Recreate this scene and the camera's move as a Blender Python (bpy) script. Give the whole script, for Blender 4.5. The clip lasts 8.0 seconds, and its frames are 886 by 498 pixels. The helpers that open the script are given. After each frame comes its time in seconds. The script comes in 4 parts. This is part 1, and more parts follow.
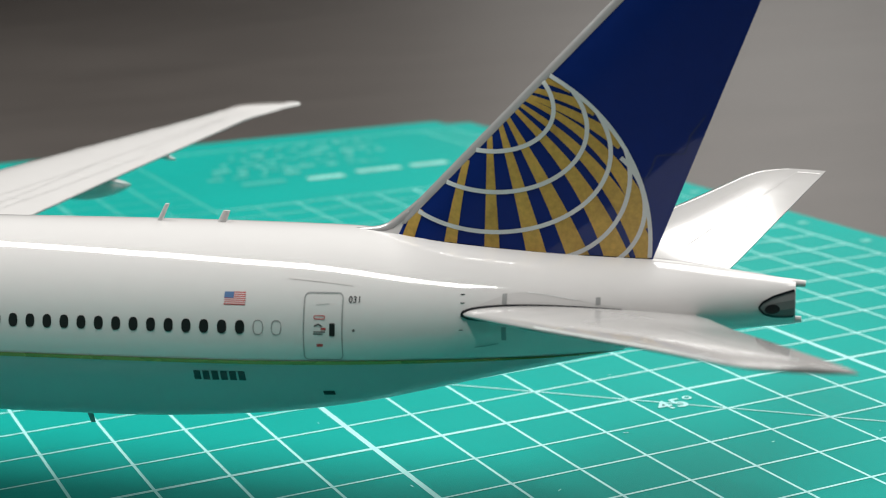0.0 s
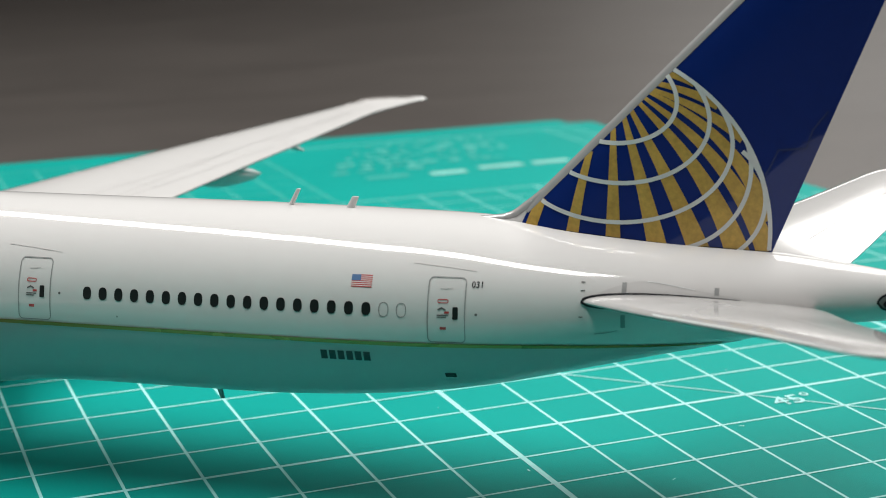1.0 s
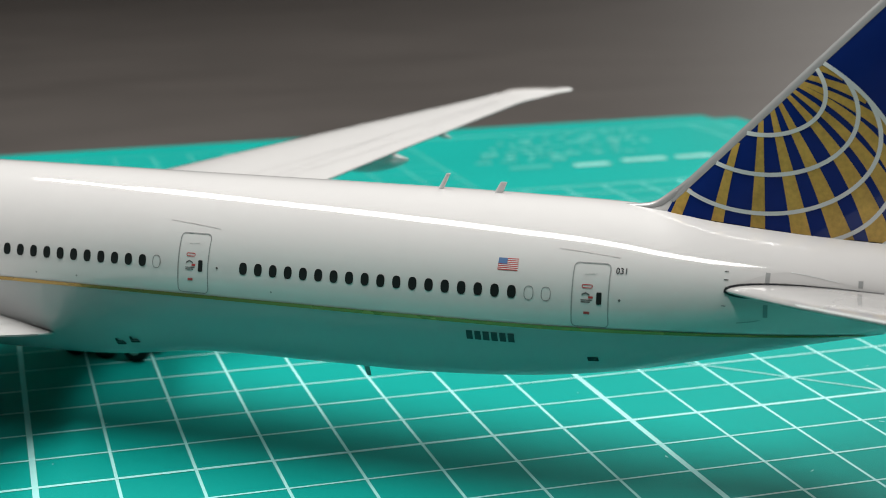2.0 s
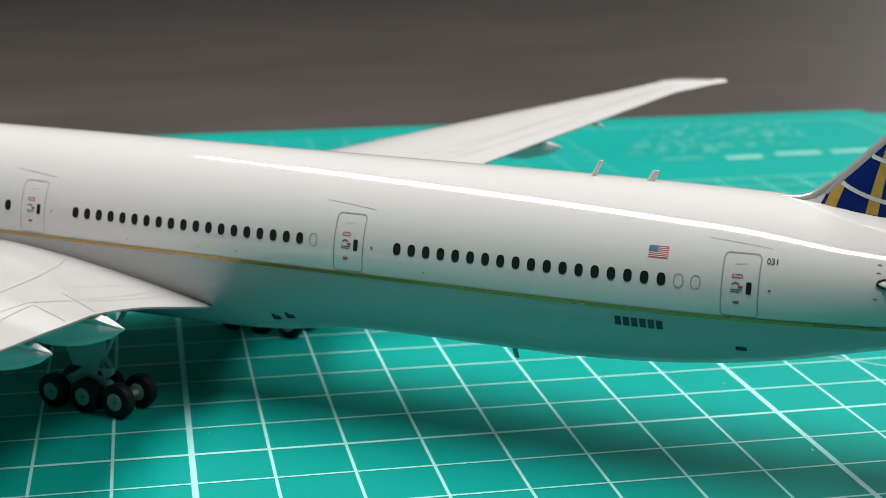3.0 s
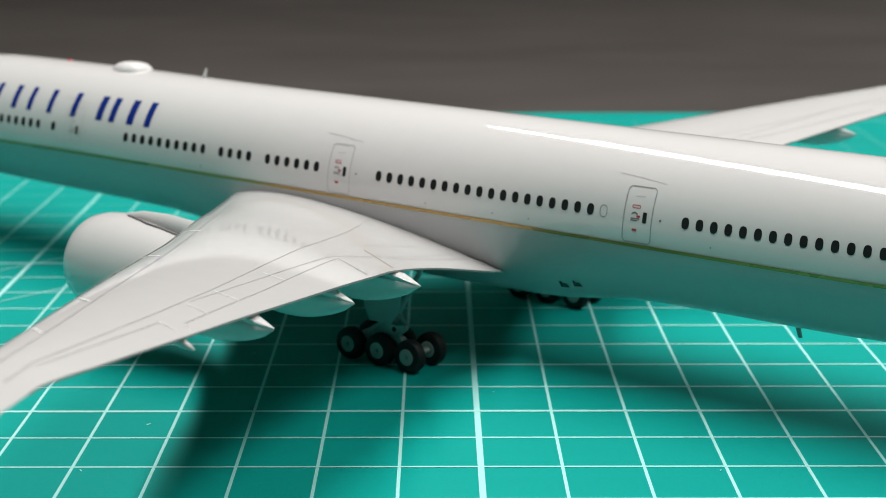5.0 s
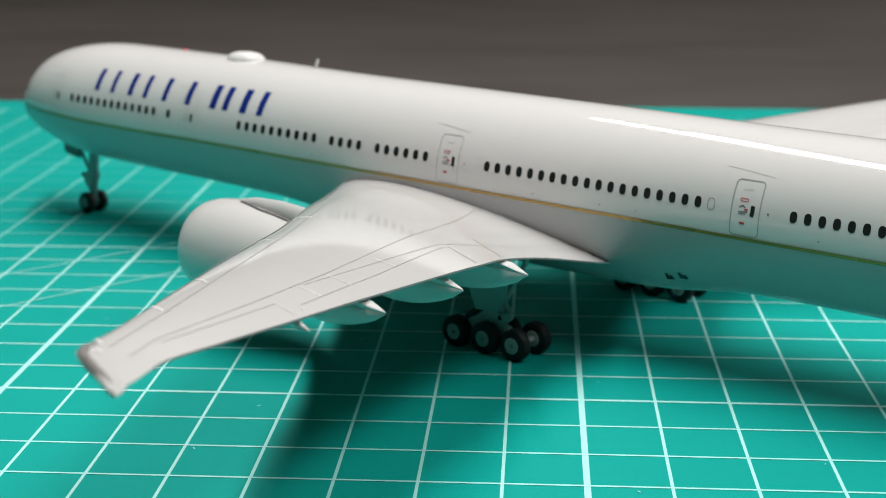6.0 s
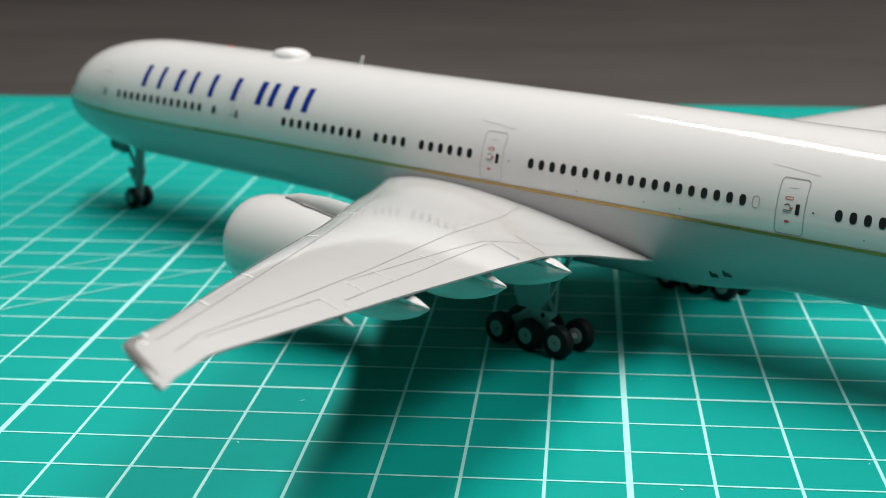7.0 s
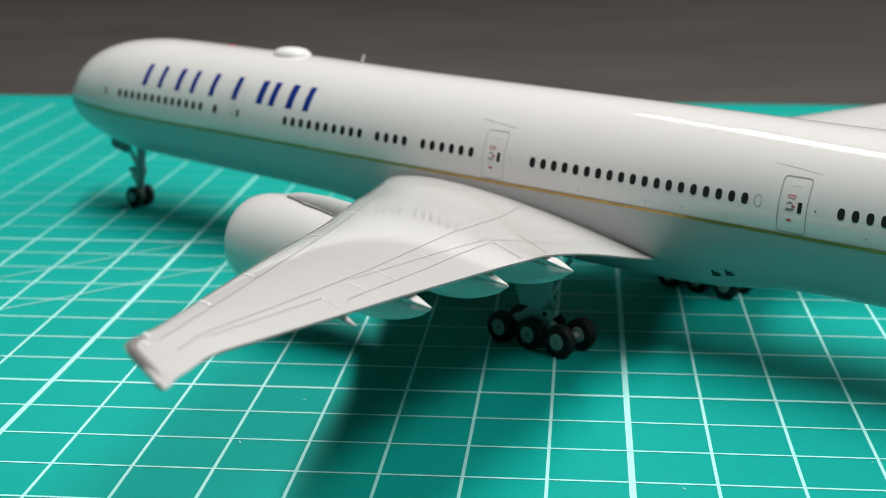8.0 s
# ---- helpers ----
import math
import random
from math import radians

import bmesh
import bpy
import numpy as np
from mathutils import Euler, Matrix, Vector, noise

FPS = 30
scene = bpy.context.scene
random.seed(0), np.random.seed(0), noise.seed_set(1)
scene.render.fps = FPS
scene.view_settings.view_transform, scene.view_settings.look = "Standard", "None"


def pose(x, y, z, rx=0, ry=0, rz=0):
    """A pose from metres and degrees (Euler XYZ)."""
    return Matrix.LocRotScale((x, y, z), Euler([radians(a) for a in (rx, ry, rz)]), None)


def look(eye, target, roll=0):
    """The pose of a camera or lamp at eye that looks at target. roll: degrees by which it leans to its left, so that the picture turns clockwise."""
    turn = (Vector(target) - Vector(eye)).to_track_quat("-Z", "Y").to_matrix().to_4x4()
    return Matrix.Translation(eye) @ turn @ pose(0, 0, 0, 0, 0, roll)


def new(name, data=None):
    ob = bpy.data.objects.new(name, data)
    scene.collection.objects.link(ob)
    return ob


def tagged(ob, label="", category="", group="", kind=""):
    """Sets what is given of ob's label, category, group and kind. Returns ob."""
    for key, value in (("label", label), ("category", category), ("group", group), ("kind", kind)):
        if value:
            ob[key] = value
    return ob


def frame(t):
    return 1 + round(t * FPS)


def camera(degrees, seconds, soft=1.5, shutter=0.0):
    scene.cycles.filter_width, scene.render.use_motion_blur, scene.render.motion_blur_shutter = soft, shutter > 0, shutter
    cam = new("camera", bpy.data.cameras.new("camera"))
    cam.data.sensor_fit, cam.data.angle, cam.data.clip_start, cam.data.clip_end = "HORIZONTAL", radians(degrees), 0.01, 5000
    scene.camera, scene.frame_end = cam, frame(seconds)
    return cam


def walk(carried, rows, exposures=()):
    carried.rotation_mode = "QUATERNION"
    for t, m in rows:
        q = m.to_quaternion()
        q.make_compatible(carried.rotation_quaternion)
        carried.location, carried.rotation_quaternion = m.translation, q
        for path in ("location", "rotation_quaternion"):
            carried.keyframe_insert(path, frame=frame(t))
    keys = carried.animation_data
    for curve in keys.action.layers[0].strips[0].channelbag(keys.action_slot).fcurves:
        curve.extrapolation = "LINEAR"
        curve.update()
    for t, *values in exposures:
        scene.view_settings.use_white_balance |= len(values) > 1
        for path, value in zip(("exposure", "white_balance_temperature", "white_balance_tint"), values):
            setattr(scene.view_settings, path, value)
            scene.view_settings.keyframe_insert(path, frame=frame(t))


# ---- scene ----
# A 1:200 airliner model on a cutting mat. The mat's grid is the world's x and y.
CELL = 0.01285
AIR_X, AIR_Y, AIR_YAW = 0.00241, 0.04273, -37.61
S = 0.005            # model metres for one metre of the real aircraft
ZC, RF = 6.017, 3.10  # height of the fuselage axis and its radius, in aircraft metres

cam = camera(31.37, 8.0, soft=0.4)
cam.data.dof.use_dof = True
cam.data.dof.focus_distance = 0.248
cam.data.dof.aperture_fstop = 33.0
PATH = [
    (0, (0.00366, -0.23541, 0.09515), (0.13012, 0.02773, 0.02613), -1.43),
    (0.5, (0.00185, -0.23854, 0.09456), (0.11902, 0.02910, 0.02644), -1.34),
    (1, (0.00039, -0.24085, 0.09443), (0.10643, 0.03139, 0.02628), -1.15),
    (1.5, (-0.00098, -0.24324, 0.09442), (0.09285, 0.03335, 0.02588), -0.93),
    (1.7, (-0.00176, -0.24439, 0.09435), (0.08718, 0.03379, 0.02574), -0.85),
    (2.8, (-0.00458, -0.24875, 0.09446), (0.05517, 0.03672, 0.02419), -0.44),
    (3, (-0.00456, -0.24950, 0.09434), (0.04958, 0.03702, 0.02382), -0.38),
    (3.5, (-0.00481, -0.25174, 0.09424), (0.03531, 0.03692, 0.02307), -0.32),
    (4, (-0.00426, -0.25332, 0.09412), (0.02146, 0.03678, 0.02214), -0.29),
    (4.5, (-0.00530, -0.25590, 0.09384), (0.00755, 0.03497, 0.02152), -0.16),
    (5, (-0.00678, -0.25833, 0.09312), (-0.00577, 0.03282, 0.02079), -0.01),
    (5.2, (-0.00733, -0.25875, 0.09284), (-0.01062, 0.03237, 0.02049), 0.03),
    (6.3, (-0.00838, -0.26264, 0.09302), (-0.02996, 0.02740, 0.01946), 0.07),
    (6.5, (-0.00838, -0.26268, 0.09298), (-0.03200, 0.02720, 0.01939), 0.07),
    (7, (-0.00847, -0.26261, 0.09300), (-0.03417, 0.02704, 0.01922), 0.02),
    (7.5, (-0.00847, -0.26260, 0.09303), (-0.03462, 0.02699, 0.01921), -0.01),
    (8, (-0.00867, -0.26227, 0.09301), (-0.03451, 0.02730, 0.01895), -0.08),
]
walk(cam, [(t, look(eye, target, roll)) for t, eye, target, roll in PATH])

# ---- world and light ----
world = bpy.data.worlds.new("dim_room")
scene.world = world
world.use_nodes = True
world.node_tree.nodes["Background"].inputs["Color"].default_value = (0.9, 0.95, 1.0, 1)
world.node_tree.nodes["Background"].inputs["Strength"].default_value = 0.001
scene.view_settings.exposure = 0.12


# lamps hanging over the desk: twin bare tubes and a broad diffuser, plus a fill by the far wall: middle x and y,
# length, width, turn, watts down and up
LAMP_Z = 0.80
# The last row is an unseen fill, added to brighten the desk behind.
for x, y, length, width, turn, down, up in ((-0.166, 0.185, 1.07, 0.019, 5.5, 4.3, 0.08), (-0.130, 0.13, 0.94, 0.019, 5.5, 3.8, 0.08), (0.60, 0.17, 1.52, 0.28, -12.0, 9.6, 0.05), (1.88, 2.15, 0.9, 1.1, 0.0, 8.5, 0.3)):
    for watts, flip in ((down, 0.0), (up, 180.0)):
        lamp_data = bpy.data.lights.new("lamp_or_fill", "AREA")
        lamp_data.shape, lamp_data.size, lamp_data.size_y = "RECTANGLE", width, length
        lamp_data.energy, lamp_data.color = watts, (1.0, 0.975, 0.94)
        lamp_ob = new("lamp_or_fill", lamp_data)
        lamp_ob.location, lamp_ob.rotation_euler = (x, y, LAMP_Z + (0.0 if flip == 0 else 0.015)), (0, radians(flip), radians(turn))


# ---- materials ----
def material(name, color, rough=0.4, metal=0.0, vary=0.08, scale=300.0, bump=0.0, bump_scale=2000.0, coat=0.0, blotch=40.0, spec=0.5, stretch=None):
    """Paint, plastic or print: a colour that varies at two scales, with fine relief."""
    m = bpy.data.materials.new(name)
    m.use_nodes = True
    t = m.node_tree
    b = t.nodes["Principled BSDF"]
    b.inputs["Metallic"].default_value, b.inputs["Roughness"].default_value = metal, rough
    b.inputs["Coat Weight"].default_value, b.inputs["Coat Roughness"].default_value = coat, 0.06
    b.inputs["Specular IOR Level"].default_value = spec
    tc = t.nodes.new("ShaderNodeTexCoord")
    mapped = tc.outputs["Object"]
    if stretch:
        mp = t.nodes.new("ShaderNodeMapping")
        mp.inputs["Scale"].default_value = stretch
        t.links.new(mapped, mp.inputs["Vector"])
        mapped = mp.outputs["Vector"]
    fine, big = t.nodes.new("ShaderNodeTexNoise"), t.nodes.new("ShaderNodeTexNoise")
    for n, sc in ((fine, scale), (big, blotch)):
        n.inputs["Scale"].default_value, n.inputs["Detail"].default_value = sc, 4.0
        t.links.new(mapped, n.inputs["Vector"])
    add = t.nodes.new("ShaderNodeMath")
    add.operation = "ADD"
    t.links.new(fine.outputs["Fac"], add.inputs[0])
    t.links.new(big.outputs["Fac"], add.inputs[1])
    ramp = t.nodes.new("ShaderNodeMapRange")
    ramp.inputs["From Min"].default_value, ramp.inputs["From Max"].default_value = 0.6, 1.4
    ramp.inputs["To Min"].default_value, ramp.inputs["To Max"].default_value = 1 - vary, 1 + vary
    t.links.new(add.outputs[0], ramp.inputs["Value"])
    mul = t.nodes.new("ShaderNodeVectorMath")
    mul.operation = "SCALE"
    mul.inputs[0].default_value = color
    t.links.new(ramp.outputs["Result"], mul.inputs["Scale"])
    t.links.new(mul.outputs["Vector"], b.inputs["Base Color"])
    rr = t.nodes.new("ShaderNodeMapRange")
    rr.inputs["To Min"].default_value, rr.inputs["To Max"].default_value = rough * 0.8, rough * 1.2
    t.links.new(big.outputs["Fac"], rr.inputs["Value"])
    t.links.new(rr.outputs["Result"], b.inputs["Roughness"])
    if bump:
        grain, bp = t.nodes.new("ShaderNodeTexNoise"), t.nodes.new("ShaderNodeBump")
        grain.inputs["Scale"].default_value, grain.inputs["Detail"].default_value = bump_scale, 3.0
        bp.inputs["Strength"].default_value, bp.inputs["Distance"].default_value = bump, 0.0002
        t.links.new(tc.outputs["Object"], grain.inputs["Vector"])
        t.links.new(grain.outputs["Fac"], bp.inputs["Height"])
        t.links.new(bp.outputs["Normal"], b.inputs["Normal"])
    return m


WHITE = material("gloss_white_paint", (0.65, 0.645, 0.64), 0.06, vary=0.015, coat=0.06, bump=0.08, bump_scale=90.0)
BELLY = material("satin_belly_paint", (0.42, 0.425, 0.43), 0.25, vary=0.004)
GREY = material("satin_grey_wing_paint", (0.60, 0.595, 0.59), 0.085, vary=0.02, coat=0.1)
TAILG = material("gloss_grey_tail_paint", (0.49, 0.485, 0.48), 0.10, vary=0.05, scale=90, coat=0.45, spec=0.6, bump=0.06, bump_scale=120.0)
SHADE = material("engraved_panel_line", (0.27, 0.27, 0.27), 0.6)
MATTE = material("satin_white_paint", (0.68, 0.675, 0.67), 0.4, vary=0.02)
# The dark room mirrored in the wing's edges is put into this grey.
EDGE = material("dark_edge_grey", (0.25, 0.235, 0.225), 0.22, vary=0.10, scale=500)
BLUE = material("gloss_navy_paint", (0.008, 0.027, 0.175), 0.05, vary=0.05, scale=500, blotch=90, spec=0.4)
GOLD = material("gold_print", (0.56, 0.36, 0.085), 0.34, metal=0.1, vary=0.26, scale=1400, blotch=220, bump=0.15, bump_scale=900)
STRIPE = material("gold_cheatline", (0.36, 0.235, 0.07), 0.28, metal=0.55, vary=0.08, scale=800)
RING = material("white_print", (0.72, 0.74, 0.74), 0.3)
# Highlights on slat joints and elevator tips are put into this white.
BRIGHT = material("edge_glint_white", (0.86, 0.86, 0.85), 0.3)
INK = material("dark_print", (0.015, 0.017, 0.02), 0.25)
GLASS = material("dark_cabin_window", (0.014, 0.018, 0.018), 0.3)
MARK = material("small_dark_print", (0.11, 0.11, 0.11), 0.5)
GHOST = material("pale_mark_print", (0.54, 0.52, 0.515), 0.5)
# Far print: the haze and blur of distance are put into these weak inks.
TEXT_INK = material("text_green_print", (0.29, 0.65, 0.59), 0.5, vary=0.3, scale=900, blotch=200)
HAZED = material("hazed_green_print", (0.10, 0.47, 0.42), 0.5, vary=0.25, scale=900, blotch=200)
GHOSTED = material("faintest_green_print", (0.045, 0.39, 0.345), 0.5, vary=0.25, scale=900, blotch=200)
OUTLINE = material("grey_print", (0.28, 0.29, 0.29), 0.5)
FAINT = material("faint_grey_print", (0.42, 0.42, 0.415), 0.5)
RED = material("red_print", (0.50, 0.06, 0.06), 0.4)
TITLE = material("blue_print", (0.010, 0.030, 0.20), 0.2)
CANTON = material("flag_blue_print", (0.09, 0.18, 0.36), 0.4)
RUBBER = material("black_tyre", (0.004, 0.004, 0.005), 0.6, vary=0.2, bump=0.3)
HUB = material("grey_wheel_hub", (0.47, 0.445, 0.435), 0.5)
STRUT = material("grey_gear_paint", (0.38, 0.39, 0.39), 0.4)
METAL = material("bare_leading_edge", (0.60, 0.60, 0.60), 0.25, metal=0.5)
APU = material("matt_grey_exhaust", (0.17, 0.175, 0.175), 0.6)
MAT = material("green_vinyl", (0.002, 0.32, 0.279), 0.55, spec=0.11, vary=0.07, scale=1500, bump=0.25, bump_scale=5000, blotch=25)
PRINT = material("pale_green_print", (0.40, 0.80, 0.78), 0.45, vary=0.08, scale=2500)
DESK = material("dark_desk_laminate", (0.068, 0.060, 0.055), 0.42, vary=0.22, scale=22, blotch=4, stretch=(0.5, 1.0, 1.0))
WALL = material("grey_wall_paint", (0.48, 0.445, 0.425), 0.85, vary=0.22, scale=3.0, blotch=1.0, stretch=(0.35, 0.6, 5.0))
DARK = material("dark_unseen_room", (0.05, 0.047, 0.045), 0.9, vary=0.2, scale=20, blotch=2)
CEIL = material("ceiling_paint", (0.4, 0.4, 0.39), 0.9)

# ---- helpers of this scene ----
airliner = tagged(new("model_airliner"), "white scale model airliner with navy tail on a green cutting mat", "model airplane")
airliner.matrix_world = Matrix.Translation((AIR_X, AIR_Y, 0)) @ Matrix.Rotation(radians(AIR_YAW), 4, "Z")


def link(name, bm, mat, parent, label="", smooth=True):
    me = bpy.data.meshes.new(name)
    bmesh.ops.recalc_face_normals(bm, faces=bm.faces)
    bm.to_mesh(me)
    bm.free()
    me.materials.append(mat)
    if smooth:
        me.polygons.foreach_set("use_smooth", [True] * len(me.polygons))
        me.set_sharp_from_angle(angle=radians(38))
    ob = new(name, me)
    ob.parent = parent
    return tagged(ob, label)


def part(name, bm, mat, parent, label="", smooth=True):
    """Links a bmesh in aircraft metres as one mesh under the aircraft or one of its parts."""
    for v in bm.verts:
        v.co = Vector(((v.co.x - 37.11) * S, v.co.y * S, v.co.z * S))
    return link(name, bm, mat, parent, label, smooth)


def loft(rings, caps=True, closed=True, bm=None):
    bm = bm or bmesh.new()
    rows = [[bm.verts.new(p) for p in ring] for ring in rings]
    n = len(rows[0])
    for a, b in zip(rows, rows[1:]):
        for i in range(n if closed else n - 1):
            j = (i + 1) % n
            bm.faces.new((a[i], a[j], b[j], b[i]))
    if caps and closed:
        bm.faces.new(rows[0])
        bm.faces.new(rows[-1])
    return bm


def tube(a, b, r0, r1=None, n=14, bm=None):
    a, b = Vector(a), Vector(b)
    r1 = r0 if r1 is None else r1
    q = (b - a).to_track_quat("Z", "Y")
    ring = lambda c, r: [c + q @ Vector((r * math.cos(2 * math.pi * i / n), r * math.sin(2 * math.pi * i / n), 0)) for i in range(n)]
    return loft([ring(a, r0), ring(b, r1)], bm=bm)


def block(lo, hi, bm=None, bevel=0.0):
    b = bm or bmesh.new()
    v = [b.verts.new((x, y, z)) for x in (lo[0], hi[0]) for y in (lo[1], hi[1]) for z in (lo[2], hi[2])]
    for f in ((0, 1, 3, 2), (4, 6, 7, 5), (0, 4, 5, 1), (2, 3, 7, 6), (0, 2, 6, 4), (1, 5, 7, 3)):
        b.faces.new([v[i] for i in f])
    if bevel:
        bmesh.ops.bevel(b, geom=b.edges[:], offset=bevel, segments=2, affect="EDGES")
    return b


def interp(x, table, k):
    xs = [r[0] for r in table]
    if x <= xs[0]:
        return table[0][k]
    for a, b, i in zip(table, table[1:], range(len(table))):
        if x <= b[0]:
            p0 = table[max(i - 1, 0)]
            p3 = table[min(i + 2, len(table) - 1)]
            h = b[0] - a[0]
            u = (x - a[0]) / h
            m1 = (b[k] - p0[k]) / max(b[0] - p0[0], 1e-6) * h
            m2 = (p3[k] - a[k]) / max(p3[0] - a[0], 1e-6) * h
            return (2 * u**3 - 3 * u**2 + 1) * a[k] + (u**3 - 2 * u**2 + u) * m1 + (3 * u**2 - 2 * u**3) * b[k] + (u**3 - u**2) * m2
    return table[-1][k]


# ---- fuselage ----
# station, top, bottom, height of the widest place, half width
NOSE = [(0.0, 5.32, 5.11, 5.21, 0.12), (0.12, 5.73, 4.78, 5.25, 0.52), (0.45, 6.28, 4.47, 5.38, 0.96), (1.0, 6.99, 4.36, 5.66, 1.42),
        (1.8, 7.61, 4.08, 5.79, 1.90), (2.8, 8.26, 3.84, 5.97, 2.33), (4.0, 8.66, 3.58, 6.05, 2.67), (5.5, 8.96, 3.36, 6.07, 2.93),
        (7.5, 9.15, 3.26, 6.03, 3.07)]
TUBE = [(9.5, 9.19, 3.22, ZC, RF), (12.0, 9.20, 3.19, ZC, RF), (18.0, 9.19, 3.14, ZC, RF), (24.0, ZC + RF, 3.0, ZC, RF), (30.0, ZC + RF, ZC - RF, ZC, RF),
        (40.0, ZC + RF, ZC - RF, ZC, RF), (46.0, ZC + RF, 3.03, ZC, RF), (50.0, ZC + RF, 3.06, ZC, RF)]
TAIL = [(53.3, 9.11, 3.11, 6.04, 3.09), (56.8, 9.07, 3.37, 6.14, 3.02), (59.7, 8.99, 3.82, 6.33, 2.82),
        (62.65, 8.70, 4.53, 6.60, 2.46), (65.6, 8.43, 5.25, 6.87, 1.95), (68.6, 8.22, 5.95, 7.05, 1.32), (70.6, 7.97, 6.34, 7.10, 0.82),
        (71.8, 7.80, 6.47, 7.12, 0.48), (72.06, 7.755, 6.50, 7.11, 0.37)]
BODY = NOSE + TUBE + TAIL


def skin(x, z, off=0.0, sign=-1):
    """The point of the fuselage's side at a station and a height, off metres proud of it."""
    top, bot, zw, hw = (interp(x, BODY, k) for k in (1, 2, 3, 4))
    h = (top - zw) if z > zw else (zw - bot)
    u = max(-0.9999, min(0.9999, (z - zw) / h))
    c = math.sqrt(1 - u * u)
    n = Vector((0, c / hw, u / h)).normalized()
    return Vector((x, sign * (hw * c + off * n.y), z + off * n.z))


def body_ring(x, n=120):
    top, bot, zw, hw = (interp(x, BODY, k) for k in (1, 2, 3, 4))
    out = []
    for i in range(n):
        a = 2 * math.pi * i / n
        s, c = math.sin(a), math.cos(a)
        out.append((x, hw * c, zw + (top - zw) * s if s > 0 else zw + (zw - bot) * s))
    return out


stations = [0, 0.04, 0.12, 0.25, 0.45, 0.7, 1.0, 1.4, 1.8, 2.3, 2.8, 3.4, 4, 4.7, 5.5, 6.5, 7.5, 8.5] + [9.5 + 0.5 * k for k in range(121)] + [70.0, 70.6, 71.2, 71.8, 72.0, 72.06]
fuselage = part("fuselage", loft([body_ring(x) for x in stations]), WHITE, airliner, "glossy white fuselage above a grey belly")

CHEAT = [(1.3, 5.80, 0.02), (4.0, 5.745, 0.10), (8, 5.665, 0.115), (12, 5.65, 0.115), (18, 5.68, 0.115), (57.7, 5.70, 0.12), (62.0, 5.735, 0.11), (66.8, 5.75, 0.06)]


def strip(rows, off):
    """A ribbon on the fuselage: rows of station, lower and upper height, in a few steps across."""
    bm = bmesh.new()
    grid = [[bm.verts.new(skin(x, lo + (hi - lo) * k / 3, off)) for k in range(4)] for x, lo, hi in rows]
    for a, b in zip(grid, grid[1:]):
        for k in range(3):
            bm.faces.new((a[k], b[k], b[k + 1], a[k + 1]))
    return bm


def steps(a, b, d):
    n = max(1, round((b - a) / d))
    return [a + (b - a) * i / n for i in range(n + 1)]


for sign in (-1, 1):
    bm = strip([(x, interp(x, CHEAT, 1) - interp(x, CHEAT, 2) / 2, interp(x, CHEAT, 1) + interp(x, CHEAT, 2) / 2) for x in steps(1.3, 66.8, 0.5)], 0.03)
    for v in bm.verts:
        v.co.y *= -sign
    part("cheatline", bm, STRIPE, fuselage, "thin gold line along the fuselage")
# grey lower half, a close-fitting shell under the gold line
bm = bmesh.new()
shell = []
for x in steps(0.3, 67.3, 0.5):
    top, bot, zw, hw = (interp(x, BODY, k) for k in (1, 2, 3, 4))
    z0 = min(interp(x, CHEAT, 1), zw - 0.01) if x < 66.8 else 5.75
    z0 = max(z0, bot + 0.01)
    u0 = math.asin(max(-1, min(1, (z0 - zw) / (zw - bot))))
    row = []
    for k in range(61):
        a = u0 + (-math.pi - 2 * u0) * k / 60
        row.append((x, (hw + 0.014) * math.cos(a), zw + (zw - bot + 0.014) * math.sin(a)))
    shell.append(row)
part("belly", loft(shell, closed=False), BELLY, fuselage, "glossy light grey lower fuselage")


def patch(pts, off, bm=None):
    """A small flat shape, given by stations and heights, laid on the fuselage."""
    bm = bm or bmesh.new()
    bm.faces.new([bm.verts.new(skin(x, z, off)) for x, z in pts])
    return bm


def oval(x, z, w, h, n=16, power=2.6):
    out = []
    for i in range(n):
        a = 2 * math.pi * i / n
        c, s = math.cos(a), math.sin(a)
        out.append((x + w / 2 * math.copysign(abs(c) ** (2 / power), c), z + h / 2 * math.copysign(abs(s) ** (2 / power), s)))
    return out


def rounded(x0, z0, x1, z1, r, n=5):
    out = []
    for cx, cz, a0 in ((x1 - r, z1 - r, 0), (x0 + r, z1 - r, 90), (x0 + r, z0 + r, 180), (x1 - r, z0 + r, 270)):
        for i in range(n + 1):
            a = radians(a0 + 90 * i / n)
            out.append((cx + r * math.cos(a), cz + r * math.sin(a)))
    return out


def dense(pts, d=0.15):
    out = []
    for (x0, z0), (x1, z1) in zip(pts, pts[1:] + pts[:1]):
        n = max(1, int(math.hypot(x1 - x0, z1 - z0) / d))
        out += [(x0 + (x1 - x0) * i / n, z0 + (z1 - z0) * i / n) for i in range(n)]
    return out


def ring_on_skin(pts, width, off):
    """A printed outline: the closed line pts, width metres broad."""
    pts = dense(pts)
    cx, cz = sum(p[0] for p in pts) / len(pts), sum(p[1] for p in pts) / len(pts)
    bm = bmesh.new()
    n = len(pts)
    a, b = [], []
    for i, (x, z) in enumerate(pts):
        (px, pz), (qx, qz) = pts[i - 1], pts[(i + 1) % n]
        t = Vector((qx - px, qz - pz)).normalized()
        o = Vector((t.y, -t.x)) * width / 2
        a.append(bm.verts.new(skin(x + o.x, z + o.y, off)))
        b.append(bm.verts.new(skin(x - o.x, z - o.y, off)))
    for i in range(n):
        j = (i + 1) % n
        bm.faces.new((a[i], a[j], b[j], b[i]))
    return bm


